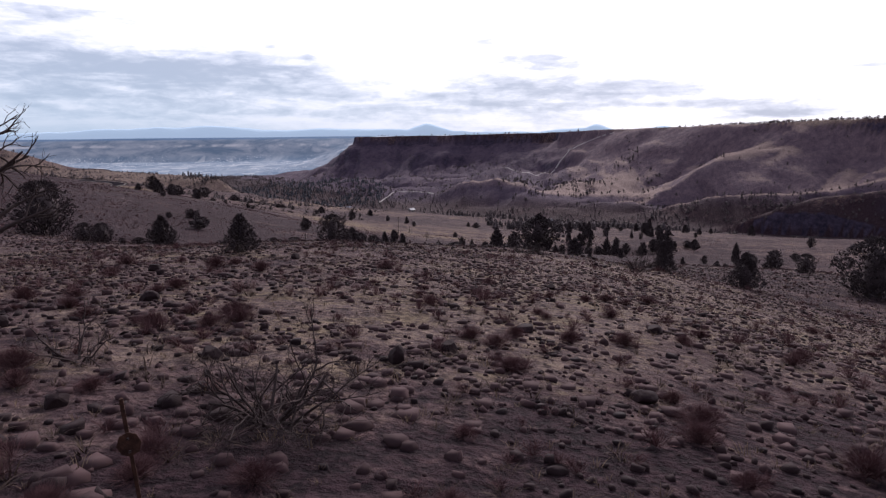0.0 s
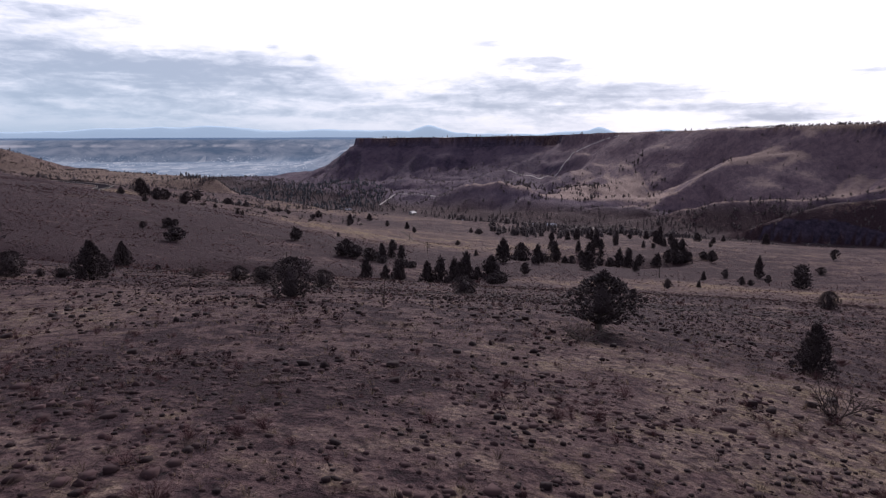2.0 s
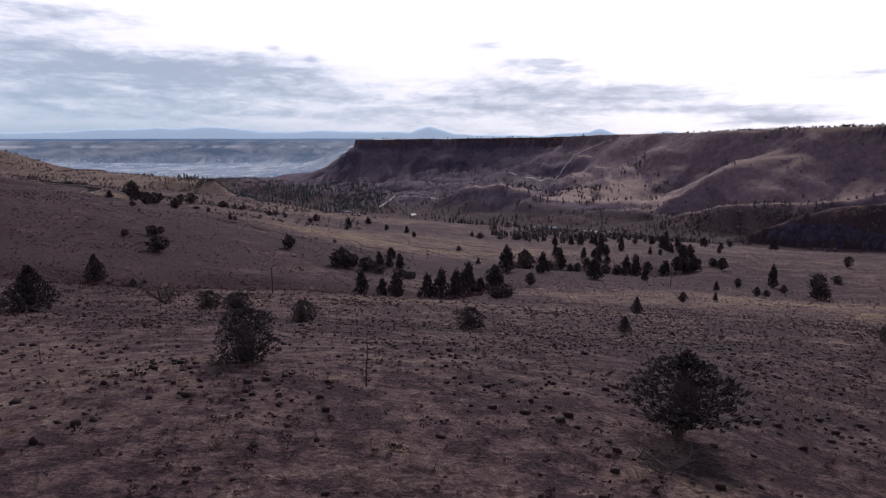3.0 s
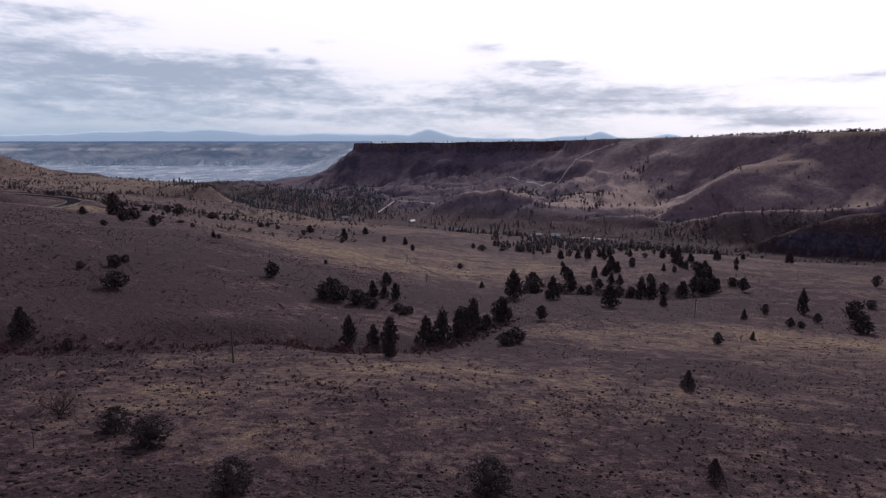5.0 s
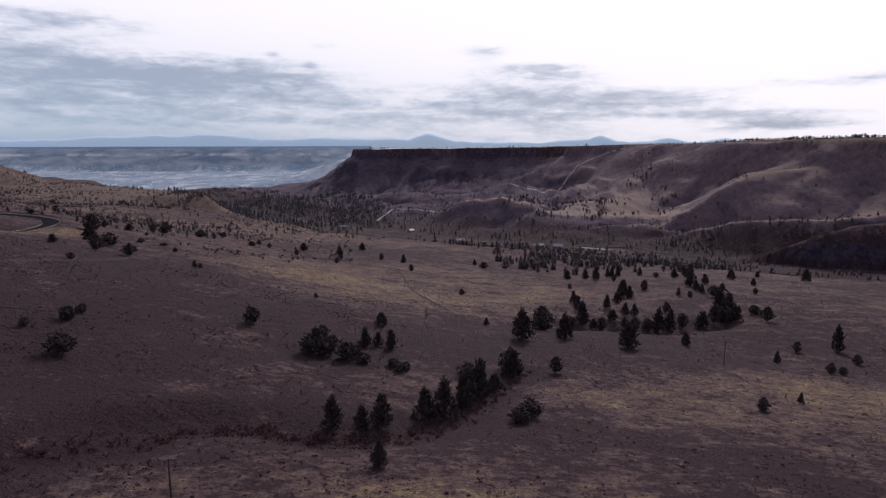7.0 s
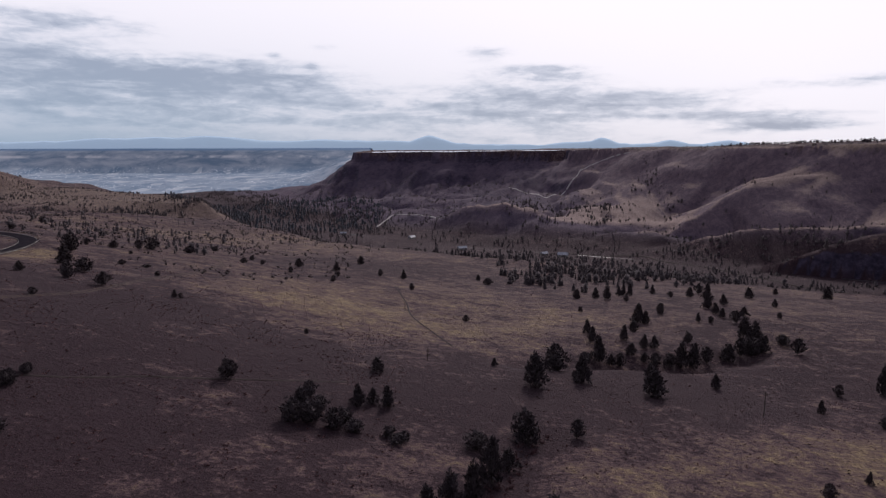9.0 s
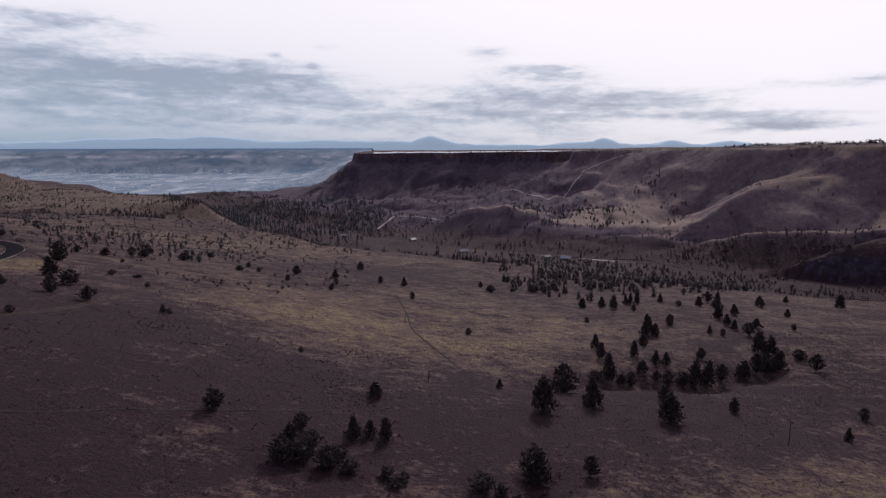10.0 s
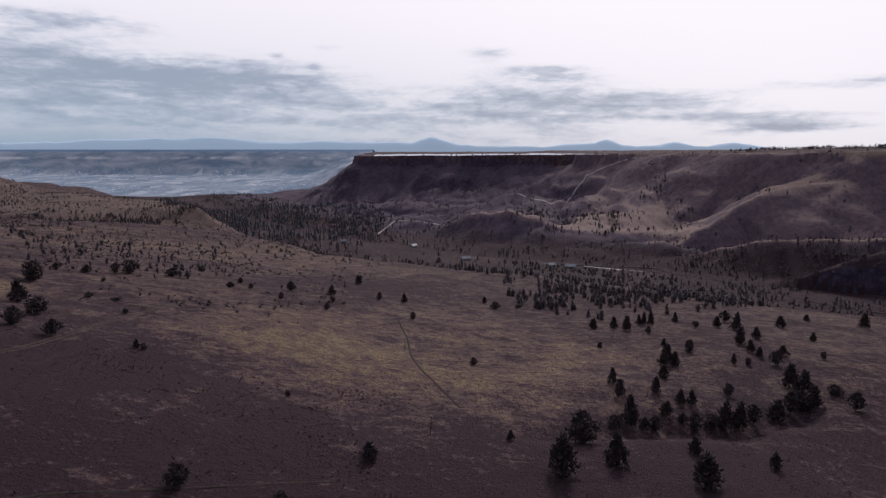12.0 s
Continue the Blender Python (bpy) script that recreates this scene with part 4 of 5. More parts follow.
wx_, wy_ = sown(900, (680, 700, 1900, 1700), lambda x, y, c: on_plateau(x, y) & (np.abs(line_distance(x, y, RIM)[0] - 330) < 45 + 30 * fractal(x, y, 90, 2, 142)), 143)
woods("plateau_woodland", "dark band of junipers on the plateau top", wx_, wy_, tall_for(len(wx_), 3, 7, 144), slim=(0.8, 1.6), seed=145, shapes=BUSHES)
# left bench, the draw behind it and the pale hill
wx_, wy_ = sown(360, (-560, 500, -150, 950), lambda x, y, c: (c < 1.3 * clumped(x, y, 70, 9) - 0.15) & (line_distance(x, y, ROAD)[0] > 22), 42)
woods("draw_junipers", "scattered dark junipers on the dry bench", wx_, wy_, tall_for(len(wx_), 2, 6.5, 43), slim=(0.6, 1.1), seed=44)
wx_, wy_ = sown(560, (-900, 980, -400, 1290), lambda x, y, c: np.abs(y - np.interp(x, (-900, -590, -520, -467, -430), (1030, 1095, 1130, 1160, 1250))) < 26 + 22 * fractal(x, y, 60, 2, 145), 45)
woods("draw_woodland", "dark band of junipers in the draw", wx_, wy_, tall_for(len(wx_), 3, 9, 46), seed=47)
wx_, wy_ = sown(2400, (-640, 430, -60, 1010), lambda x, y, c: (c < 1.5 * clumped(x, y, 45, 151) - 0.25) & (line_distance(x, y, ROAD)[0] > 9), 152)
woods("bench_brush", "low dark brush dotted over the dry bench", wx_, wy_, tall_for(len(wx_), 0.7, 2.6, 153), slim=(0.9, 1.6), seed=154, shapes=BUSHES)
wx_, wy_ = sown(2200, (-1150, 1060, -400, 1480), lambda x, y, c: (c < 1.5 * clumped(x, y * 3, 70, 155) - 0.25) & ~beyond_river(x, y), 156)
woods("hill_brush", "low dark brush in rows over the pale hill", wx_, wy_, tall_for(len(wx_), 1.0, 3.2, 157), slim=(0.9, 1.8), seed=158, shapes=BUSHES)
wx_, wy_ = sown(900, (-560, 1250, 800, 1950), lambda x, y, c: far_side(x, y) & (c < 1.4 * clumped(x, y, 60, 160) - 0.3), 161)
woods("talus_brush", "low dark brush on the far canyon slopes", wx_, wy_, tall_for(len(wx_), 1.0, 3.5, 162), slim=(0.9, 1.6), seed=163, shapes=BUSHES)
wx_, wy_ = sown(900, (-1150, 1100, -420, 1520), lambda x, y, c: (c < 1.3 * clumped(x, y, 60, 10) - 0.25) & ~beyond_river(x, y), 48)
woods("hill_junipers", "scattered junipers on the pale grassy hill", wx_, wy_, tall_for(len(wx_), 1.5, 7, 49), slim=(0.6, 1.0), seed=50)


# ---------------------------------------------------------------- ground cover
def stone_material():
    mat, t, bsdf = material("basalt_stone", 0.85)
    n = noise_tex(t, place(t), 5.0, 5, 0.7)
    lichen = noise_tex(t, place(t), 1.3, 4, 0.6)
    col = blend(t, n, (0.010, 0.007, 0.008), (0.036, 0.024, 0.026))
    col = blend(t, smooth(t, lichen, 0.66, 0.85), col, (0.055, 0.040, 0.038))
    r = node(t, "ShaderNodeNewGeometry").outputs["Random Per Island"]
    col = blend(t, calc(t, "MULTIPLY", r, 0.5), col, (0.034, 0.017, 0.018))
    t.links.new(col, bsdf.inputs["Base Color"])
    bump(t, bsdf, n, 0.5, 0.05)
    return mat


STONE = stone_material()


def blade_material(name, low, high):
    mat, t, bsdf = material(name, 0.9)
    r = node(t, "ShaderNodeNewGeometry").outputs["Random Per Island"]
    drift = noise_tex(t, place(t), 0.25, 3, 0.6)
    t.links.new(blend(t, calc(t, "ADD", calc(t, "MULTIPLY", r, 0.6), calc(t, "MULTIPLY", drift, 0.4)), low, high), bsdf.inputs["Base Color"])
    return mat


STRAW = blade_material("bunchgrass_blades", (0.075, 0.050, 0.040), (0.290, 0.210, 0.135))
THATCH = blade_material("matted_grass", (0.026, 0.017, 0.018), (0.120, 0.084, 0.060))
TWIGS = blade_material("sagebrush_twigs", (0.050, 0.024, 0.029), (0.175, 0.092, 0.092))


TUSSOCK = blade_material("brown_tussock", (0.024, 0.014, 0.016), (0.088, 0.053, 0.054))
SAGE = blade_material("dark_sage_leaf", (0.030, 0.018, 0.021), (0.105, 0.064, 0.065))


def tuft(seed, blades, flare):
    """A bunch of blades one unit high."""
    rng, verts, tris = np.random.default_rng(seed), [], []
    for k in range(blades):
        w, lean, high = rng.uniform(0, 6.28), rng.uniform(0.1, flare), rng.uniform(0.5, 1.0)
        foot = np.array([math.cos(w), math.sin(w), 0]) * rng.uniform(0, 0.5)
        side = np.array([-math.sin(w), math.cos(w), 0]) * rng.uniform(0.018, 0.04)
        mid = foot + np.array([math.cos(w) * lean * 0.45, math.sin(w) * lean * 0.45, high * 0.6])
        tip = foot + np.array([math.cos(w) * lean, math.sin(w) * lean, high * (1 - 0.25 * lean)])
        b = len(verts)
        verts += [foot - side, foot + side, mid + side * 0.7, mid - side * 0.7, tip]
        tris += [(b, b + 1, b + 2), (b, b + 2, b + 3), (b + 3, b + 2, b + 4)]
    return np.array(verts), np.array(tris)


def brush(seed, twigs, thin=0.008, forks=3):
    """A rounded low bush of thin forking twigs, one unit high and about 1.4 wide."""
    rng, verts, tris = np.random.default_rng(seed), [], []
    for k in range(twigs):
        w, lean = rng.uniform(0, 6.28), rng.uniform(0.0, 0.98)
        way = np.array([math.cos(w) * lean * 1.1, math.sin(w) * lean * 1.1, math.sqrt(1 - lean * lean * 0.8)]) * rng.uniform(0.6, 1.0)
        side = np.cross(way, rng.normal(size=3))
        side = side / np.linalg.norm(side) * thin
        a, m = way * 0.1, way * 0.5 + rng.normal(size=3) * 0.06
        b = len(verts)
        verts += [a - side, a + side, m + side, m - side]
        tris += [(b, b + 1, b + 2), (b, b + 2, b + 3)]
        for f in range(forks):
            tip = way * rng.uniform(0.75, 1.0) + rng.normal(size=3) * 0.13
            verts.append(tip)
            tris.append((b + 3, b + 2, len(verts) - 1))
    verts = np.array(verts)
    verts[:, 2] = np.clip(verts[:, 2], 0.0, None)
    return verts, np.array(tris)


def scrub(seed, leaves):
    """A low ragged dome of small leafy sprays, about one unit across."""
    rng, verts = np.random.default_rng(seed), []
    for k in range(leaves):
        w, h = rng.uniform(0, 6.28), rng.uniform(0.0, 1.0)
        at = np.array([math.cos(w) * 0.42 * math.sqrt(1 - h * h), math.sin(w) * 0.42 * math.sqrt(1 - h * h), 0.06 + 0.5 * h])
        a, b = rng.normal(size=3), rng.normal(size=3)
        a, b = a / np.linalg.norm(a) * 0.26, b / np.linalg.norm(b) * 0.26
        verts += [at - a, at + a, at + b + (0, 0, 0.16)]
    verts = np.array(verts)
    verts[:, 2] = np.clip(verts[:, 2], -0.05, None)
    return verts, np.arange(3 * leaves).reshape(-1, 3)


def fan_places(count, near, far, seed, power=1.0, spread_out=0.82):
    """Places in the wedge ahead of the start, even in distance raised to power."""
    rng = np.random.default_rng(seed)
    d = (rng.uniform(0, 1, count) ** power) * (far - near) + near
    x = rng.uniform(-1, 1, count) * (spread_out * d + 9)
    return x, d


def cover(name, label, category, protos, x, y, size, mat, seed, squash=(0.7, 1.3), sink=0.1):
    rng = np.random.default_rng(seed)
    n = len(x)
    z = height(x, y) - sink * size
    dims = np.stack([size, size * rng.uniform(0.8, 1.2, n), size * rng.uniform(*squash, n)], -1)
    v, f = spread(protos, rng.integers(0, len(protos), n), np.stack([x, y, z], -1), dims, rng.uniform(0, 6.28, n), rng.normal(size=(n, 2)) * 0.12)
    return tagged(new(name, fast_mesh(name, v, f, mat)), label, category, kind="stuff")


ROCKS = shards(3, 7) + stones(61, 9, 0)
TUFTS = [tuft(s, 11, 0.9) for s in range(5)]
BRUSHES = [brush(s, 60, 0.006) for s in range(4)]
THIN_BRUSHES = [brush(s + 5, 18, 0.03) for s in range(4)]
TUSSOCKS = [tuft(s + 9, 17, 1.3) for s in range(5)]


def rough_cover(name, label, category, protos, near, far, count, power, patch_size, bias, low, high, mat, seed, squash, sink, wide=0.82):
    """Cover thinned by patches of the given size."""
    x, y = fan_places(count, near, far, seed, power, wide)
    chance = np.random.default_rng(seed + 1).uniform(0, 1, count) < np.clip(1.6 * clumped(x, y, patch_size, seed + 2) + bias, 0.04, 1)
    x, y = x[chance], y[chance]
    size = low + (high - low) * np.random.default_rng(seed + 3).beta(1.3, 3.6, len(x))
    return cover(name, label, category, protos, x, y, size, mat, seed + 4, squash, sink)




def smooth_points(points, count):
    p = np.array(points, float)
    s = np.linspace(0, len(p) - 1, count)
    return np.stack([np.interp(s, range(len(p)), p[:, k]) for k in (0, 1)], -1)


# stones: thick on the first brow and on the ledge
rough_cover("loose_stones", "dark basalt stones strewn over dry grass", "stones", ROCKS, -3, 38, 12500, 0.62, 3, -0.34, 0.05, 0.32, STONE, 100, (0.6, 1.2), -0.05)


def scattered_things(name, labels, category, group, protos, mat, count, near, far, low, high, squash, sink, seed):
    """Single things strewn over the ground, which share a few meshes."""
    rng = np.random.default_rng(seed)
    shapes = [fast_mesh(name, v, f, mat) for v, f in protos]
    xs, ys = fan_places(count, near, far, seed + 1, 0.75, 0.62)
    for x, y in zip(xs, ys):
        size = low + (high - low) * rng.beta(1.4, 2.6)
        ob = tagged(new(name, shapes[rng.integers(len(shapes))]), labels[0] if size < 0.5 * (low + high) else labels[1], category, group)
        ob.matrix_basis = pose(x, y, float(height(x, y)) - sink * size, rng.uniform(-9, 9), rng.uniform(-9, 9), rng.uniform(0, 360)) @ Matrix.Diagonal((size, size * rng.uniform(0.8, 1.2), size * rng.uniform(*squash), 1))


scattered_things("stone", ("small dark angular basalt stone lying in dry grass", "large dark angular basalt stone lying in dry grass"), "stone", "stones near the start",
                 ROCKS, STONE, 290, 0, 24, 0.09, 0.42, (0.6, 1.2), -0.05, 105)
scattered_things("brush_shrub", ("small purplish brown leafless shrub among stones", "dense purplish brown leafless shrub among stones"), "shrub", "shrubs near the start",
                 [brush(s + 51, 420, 0.0035, 5) for s in range(5)], TWIGS, 110, 0, 26, 0.3, 0.85, (0.55, 0.9), 0.04, 305)
rough_cover("brow_stones", "dark basalt stones on the brow of the slope", "stones", ROCKS, 40, 165, 17000, 0.75, 9, -0.35, 0.14, 0.62, STONE, 110, (0.6, 1.2), -0.08)
lx = np.random.default_rng(115).uniform(-30, 75, 1300)
ly = 96 - 0.10 * lx + np.random.default_rng(116).normal(size=1300) * 2.6
cover("ledge_stones", "dark broken basalt ledge along the brow", "stones", ROCKS, lx, ly, 0.25 + 0.8 * np.random.default_rng(117).beta(1.3, 4, 1300), STONE, 118, (0.4, 0.8), 0.08)
rough_cover("grass_hummocks", "low matted hummocks of dry grass", "grass", TUSSOCKS, -4, 55, 4500, 0.68, 4, -0.15, 0.16, 0.48, THATCH, 120, (0.35, 0.65), 0.02)
rough_cover("slope_hummocks", "low matted hummocks of dry grass", "grass", [tuft(s + 19, 10, 1.3) for s in range(5)], 50, 200, 6500, 0.75, 14, -0.2, 0.35, 0.95, THATCH, 130, (0.35, 0.6), 0.03)
rough_cover("bunchgrass", "pale dry bunchgrass tufts on the slope", "grass", TUFTS, -4, 60, 7500, 0.65, 4, -0.1, 0.08, 0.28, STRAW, 140, (0.6, 1.2), 0.05)
rough_cover("slope_bunchgrass", "pale dry bunchgrass tufts on the slope", "grass", TUFTS[:2], 36, 230, 7000, 0.75, 14, -0.15, 0.16, 0.42, STRAW, 150, (0.6, 1.1), 0.05)
rough_cover("low_brush", "low purplish brown leafless brush among stones", "shrubs", [brush(s + 31, 60, 0.007) for s in range(4)], -3, 42, 1200, 0.7, 4, -0.25, 0.22, 0.75, TWIGS, 155, (0.6, 1.0), 0.04)
rough_cover("sagebrush", "dark purplish brown leafless sagebrush", "shrubs", BRUSHES, -2, 70, 1100, 0.7, 9, -0.35, 0.2, 0.75, TWIGS, 160, (0.7, 1.1), 0.04)
rough_cover("slope_sagebrush", "dark purplish brown leafless sagebrush", "shrubs", THIN_BRUSHES, 60, 280, 4000, 0.75, 26, -0.4, 0.3, 1.0, TWIGS, 170, (0.6, 1.0), 0.04)
rough_cover("distant_sagebrush", "low dark sagebrush dotted over the meadow", "shrubs", [brush(s, 9, 0.07, 2) for s in (11, 12, 13)], 220, 680, 8000, 0.8, 45, -0.5, 0.4, 1.5, TWIGS, 180, (0.5, 0.8), 0.05, 0.72)
CLUMPS = [scrub(s + 70, 14) for s in range(8)]
MOUNDS = shards(17, 5) + stones(67, 6, 0)
rough_cover("tussock_clumps", "low reddish brown grass tussocks among stones", "grass", MOUNDS, -3, 44, 18000, 0.60, 3, -0.24, 0.10, 0.46, TUSSOCK, 230, (0.5, 0.9), -0.04)
rough_cover("sage_clumps", "low dark clumps of sage dotted over the slope", "shrubs", CLUMPS, 38, 130, 18000, 0.74, 7, -0.30, 0.14, 0.50, SAGE, 210, (0.5, 0.9), -0.1)
rough_cover("meadow_clumps", "low dark clumps of sage dotted over the meadow", "shrubs", CLUMPS, 110, 420, 18000, 0.75, 24, -0.40, 0.25, 1.0, SAGE, 220, (0.4, 0.8), -0.1, 0.75)
ox, oy = sown(1500, (20, 320, 300, 720), lambda x, y, c: (c < 1.6 * clumped(x, y, 22, 81) - 0.6) & (y > 330 + 0.2 * np.abs(x - 80)), 82)
cover("outcrop_stones", "grey basalt outcrop stones on the knoll", "stones", ROCKS, ox, oy, 0.5 + 1.8 * np.random.default_rng(83).beta(1.2, 4, len(ox)), STONE, 84, (0.4, 0.7), 0.15)
wash = smooth_points(WASH, 420)
wr = np.random.default_rng(190)
cover("wash_brush", "dark leafless brush along the dry wash", "shrubs", THIN_BRUSHES, wash[:, 0] + wr.normal(size=420) * 1.8, wash[:, 1] + 2 + wr.normal(size=420) * 1.8, 0.7 + 1.5 * wr.beta(1.5, 3, 420), TWIGS, 191, (0.6, 0.9), 0.05)
hx, hy = sown(2600, (-170, 130, -10, 340), lambda x, y, c: (c < 1.6 * clumped(x, y * 1.6, 24, 201) - 0.3) & (np.abs(x) < 0.75 * y), 202)
cover("hollow_brush", "low purplish brush over the dark hollow", "shrubs", [brush(s, 11, 0.06, 2) for s in (14, 15)], hx, hy, 0.35 + 0.8 * np.random.default_rng(203).beta(1.3, 3.2, len(hx)), TWIGS, 204, (0.5, 0.9), 0.04)


# ---------------------------------------------------------------- roads and paths
def smooth_line(points, step):
    """A rounded line through the points, with the third value carried along."""
    pts = np.array(points, float)
    ext = np.vstack([2 * pts[0] - pts[1], pts, 2 * pts[-1] - pts[-2]])
    out = []
    for a, b, c, d in zip(ext, ext[1:], ext[2:], ext[3:]):
        n = max(2, int(np.hypot(*(c - b)[:2]) / step))
        for s in np.arange(n) / n:
            out.append(0.5 * (2 * b + (c - a) * s + (2 * a - 5 * b + 4 * c - d) * s * s + (3 * b - a - 3 * c + d) * s ** 3))
    return np.array(out + [pts[-1]])


def ribbon(name, line, left, right, lift, mat, follow=True, jitter=0.0, cells=4, seed=1):
    """A strip along a line, laid over the ground or at the line's own heights."""
    rng = np.random.default_rng(seed)
    way = np.gradient(line[:, :2], axis=0)
    way = way / (np.linalg.norm(way, axis=1, keepdims=True) + 1e-9)
    side = np.stack([-way[:, 1], way[:, 0]], -1)
    rows = []
    for k in range(cells + 1):
        off = left + (right - left) * k / cells
        wob = jitter * rng.normal(size=len(line)) * (k in (0, cells))
        xy = line[:, :2] + side * (off + wob)[:, None]
        z = height(xy[:, 0], xy[:, 1]) if follow else line[:, 2]
        rows.append(np.column_stack([xy, z + lift - (0.10 + lift if k in (0, cells) else 0)]))
    n = len(line)
    faces = [(r * n + i, r * n + i + 1, (r + 1) * n + i + 1, (r + 1) * n + i) for r in range(cells) for i in range(n - 1)]
    return new(name, mesh_from(name, np.concatenate(rows).tolist(), faces, [mat], True))


def mottled(name, low, high, scale, rough=0.95):
    mat, t, bsdf = material(name, rough)
    n = noise_tex(t, place(t), scale, 5, 0.65)
    t.links.new(blend(t, smooth(t, n, 0.3, 0.7), low, high), bsdf.inputs["Base Color"])
    bump(t, bsdf, n, 0.4, 0.05)
    return mat


ASPHALT = mottled("worn_asphalt", (0.016, 0.014, 0.018), (0.034, 0.030, 0.035), 0.8, 0.9)
next(n for n in ASPHALT.node_tree.nodes if n.type == "BSDF_PRINCIPLED").inputs["Specular IOR Level"].default_value = 0.0
DIRT = mottled("pale_track_dirt", (0.036, 0.025, 0.023), (0.090, 0.064, 0.052), 0.6)
TRAIL = mottled("dark_trodden_earth", (0.020, 0.014, 0.014), (0.048, 0.035, 0.032), 1.1)
GRAVEL = mottled("pale_gravel", (0.24, 0.22, 0.21), (0.46, 0.43, 0.41), 0.3)
PAINT = mottled("road_paint", (0.22, 0.20, 0.18), (0.40, 0.38, 0.34), 1.5, 0.7)
STEEL = mottled("weathered_steel", (0.05, 0.042, 0.042), (0.12, 0.10, 0.095), 3.0, 0.6)
RUST = mottled("rusty_iron", (0.030, 0.016, 0.013), (0.085, 0.042, 0.028), 9.0, 0.8)
GREY_WOOD = bark_material("weathered_wood", (0.035, 0.028, 0.027), (0.14, 0.118, 0.105))

road_line = smooth_line(ROAD, 4.0)
tagged(ribbon("road", road_line, -4.6, 4.6, 0.12, ASPHALT, follow=False, cells=6), "grey two-lane asphalt road round a bend", "road", kind="structure")
for offset in (-4.05, 4.05):
    tagged(ribbon("road_marking", road_line, offset - 0.09, offset + 0.09, 0.15, PAINT, follow=False, cells=2), "worn white edge line on the asphalt", "road marking", kind="structure")


def guardrail(line, offset):
    """Steel guardrail: a bent beam on short posts."""
    way = np.gradient(line[:, :2], axis=0)
    way = way / np.linalg.norm(way, axis=1, keepdims=True)
    xy = line[:, :2] + np.stack([-way[:, 1], way[:, 0]], -1) * offset
    base = np.column_stack([xy, line[:, 2] + 0.1])
    root = tagged(new("guardrail"), "dark weathered steel guardrail along the road bend", "guardrail")
    root.matrix_basis = Matrix.Translation(base[0])
    rel = base - base[0]
    prof = ((0.03, 0.48), (-0.03, 0.56), (0.03, 0.63), (-0.03, 0.70), (0.03, 0.78))
    out = np.stack([-way[:, 1], way[:, 0]], -1)
    rows = [np.column_stack([rel[:, :2] + out * dx, rel[:, 2] + dz]) for dx, dz in prof]
    n = len(rel)
    faces = [(r * n + i, r * n + i + 1, (r + 1) * n + i + 1, (r + 1) * n + i) for r in range(4) for i in range(n - 1)]
    beam = new("beam", mesh_from("beam", np.concatenate(rows).tolist(), faces, [STEEL]))
    beam.parent = root
    thick = beam.modifiers.new("thickness", "SOLIDIFY")
    thick.thickness = 0.02
    post_bm = bmesh.new()
    bmesh.ops.create_cube(post_bm, size=1.0, matrix=Matrix.Translation((0, 0, 0.3)) @ Matrix.Diagonal((0.14, 0.14, 1.0, 1)))
    bmesh.ops.bevel(post_bm, geom=post_bm.edges[:], offset=0.015, segments=1, affect="EDGES")
    post_me = bpy.data.meshes.new("post")
    post_bm.to_mesh(post_me)
    post_bm.free()
    post_me.materials.append(GREY_WOOD)
    for i in range(0, n, 1):
        post = new("post", post_me)
        post.parent = root
        post.matrix_basis = Matrix.Translation((rel[i][0] + 0.1 * out[i][0], rel[i][1] + 0.1 * out[i][1], rel[i][2]))
    return root


bend = road_line[(road_line[:, 1] > 330) & (road_line[:, 0] > -300)]
guardrail(bend, -5.3)

TRACK = [(-140, 262, 0), (-128, 299, 0), (-123, 328, 0), (-127, 394, 0), (-128, 454, 0), (-133, 488, 0), (-144, 506, 0), (-156, 527, 0), (-190, 548, 0), (-230, 560, 0)]
track_line = smooth_line(TRACK, 2.5)
for side in (-0.85, 0.85):
    tagged(ribbon("dirt_track", track_line, side - 0.55, side + 0.55, 0.10, DIRT, jitter=0.12, cells=3, seed=int(side * 10) + 20), "pale wheel rut of a dirt track", "dirt track", kind="structure")
PATH_LINE = [(-28, 505, 0), (-26, 489, 0), (-18, 444, 0), (-14.4, 408, 0), (-9.2, 379, 0), (-2.4, 357, 0), (1.5, 344, 0), (5, 332, 0)]
tagged(ribbon("footpath", smooth_line(PATH_LINE, 2.0), -0.6, 0.6, 0.16, TRAIL, jitter=0.15, cells=3), "narrow dark trodden path across the meadow", "footpath", kind="structure")
CROSS_PATH = [(-110, 226, 0), (-81, 238, 0), (-70, 245, 0), (-53, 253, 0), (-36, 262, 0), (-25, 267, 0)]
tagged(ribbon("cross_path", smooth_line(CROSS_PATH, 2.0), -0.7, 0.7, 0.14, TRAIL, jitter=0.25, cells=3), "dark cut bank of an old path", "footpath", kind="structure")
for k, pts in enumerate(([(436, 1552, 0), (392, 1583, 0), (348, 1600, 0), (300, 1560, 0), (268, 1531, 0), (232, 1494, 0)],
                         [(84, 1531, 0), (117, 1600, 0), (153, 1604, 0), (200, 1566, 0), (232, 1494, 0)],
                         [(-120, 1325, 0), (-104, 1390, 0), (-90, 1420, 0), (-54, 1396, 0), (-8, 1350, 0), (60, 1300, 0)],
                         [(150, 1030, 0), (277, 984, 0), (304, 941, 0), (347, 890, 0), (363, 854, 0), (378, 810, 0), (402, 751, 0), (520, 640, 0)])):
    tagged(ribbon("gravel_road", smooth_line(pts, 8.0), -2.2, 2.2, 0.6, GRAVEL if k < 3 else TRAIL, jitter=0.5, seed=30 + k), "pale gravel road on the far canyon side", "gravel road", kind="structure")
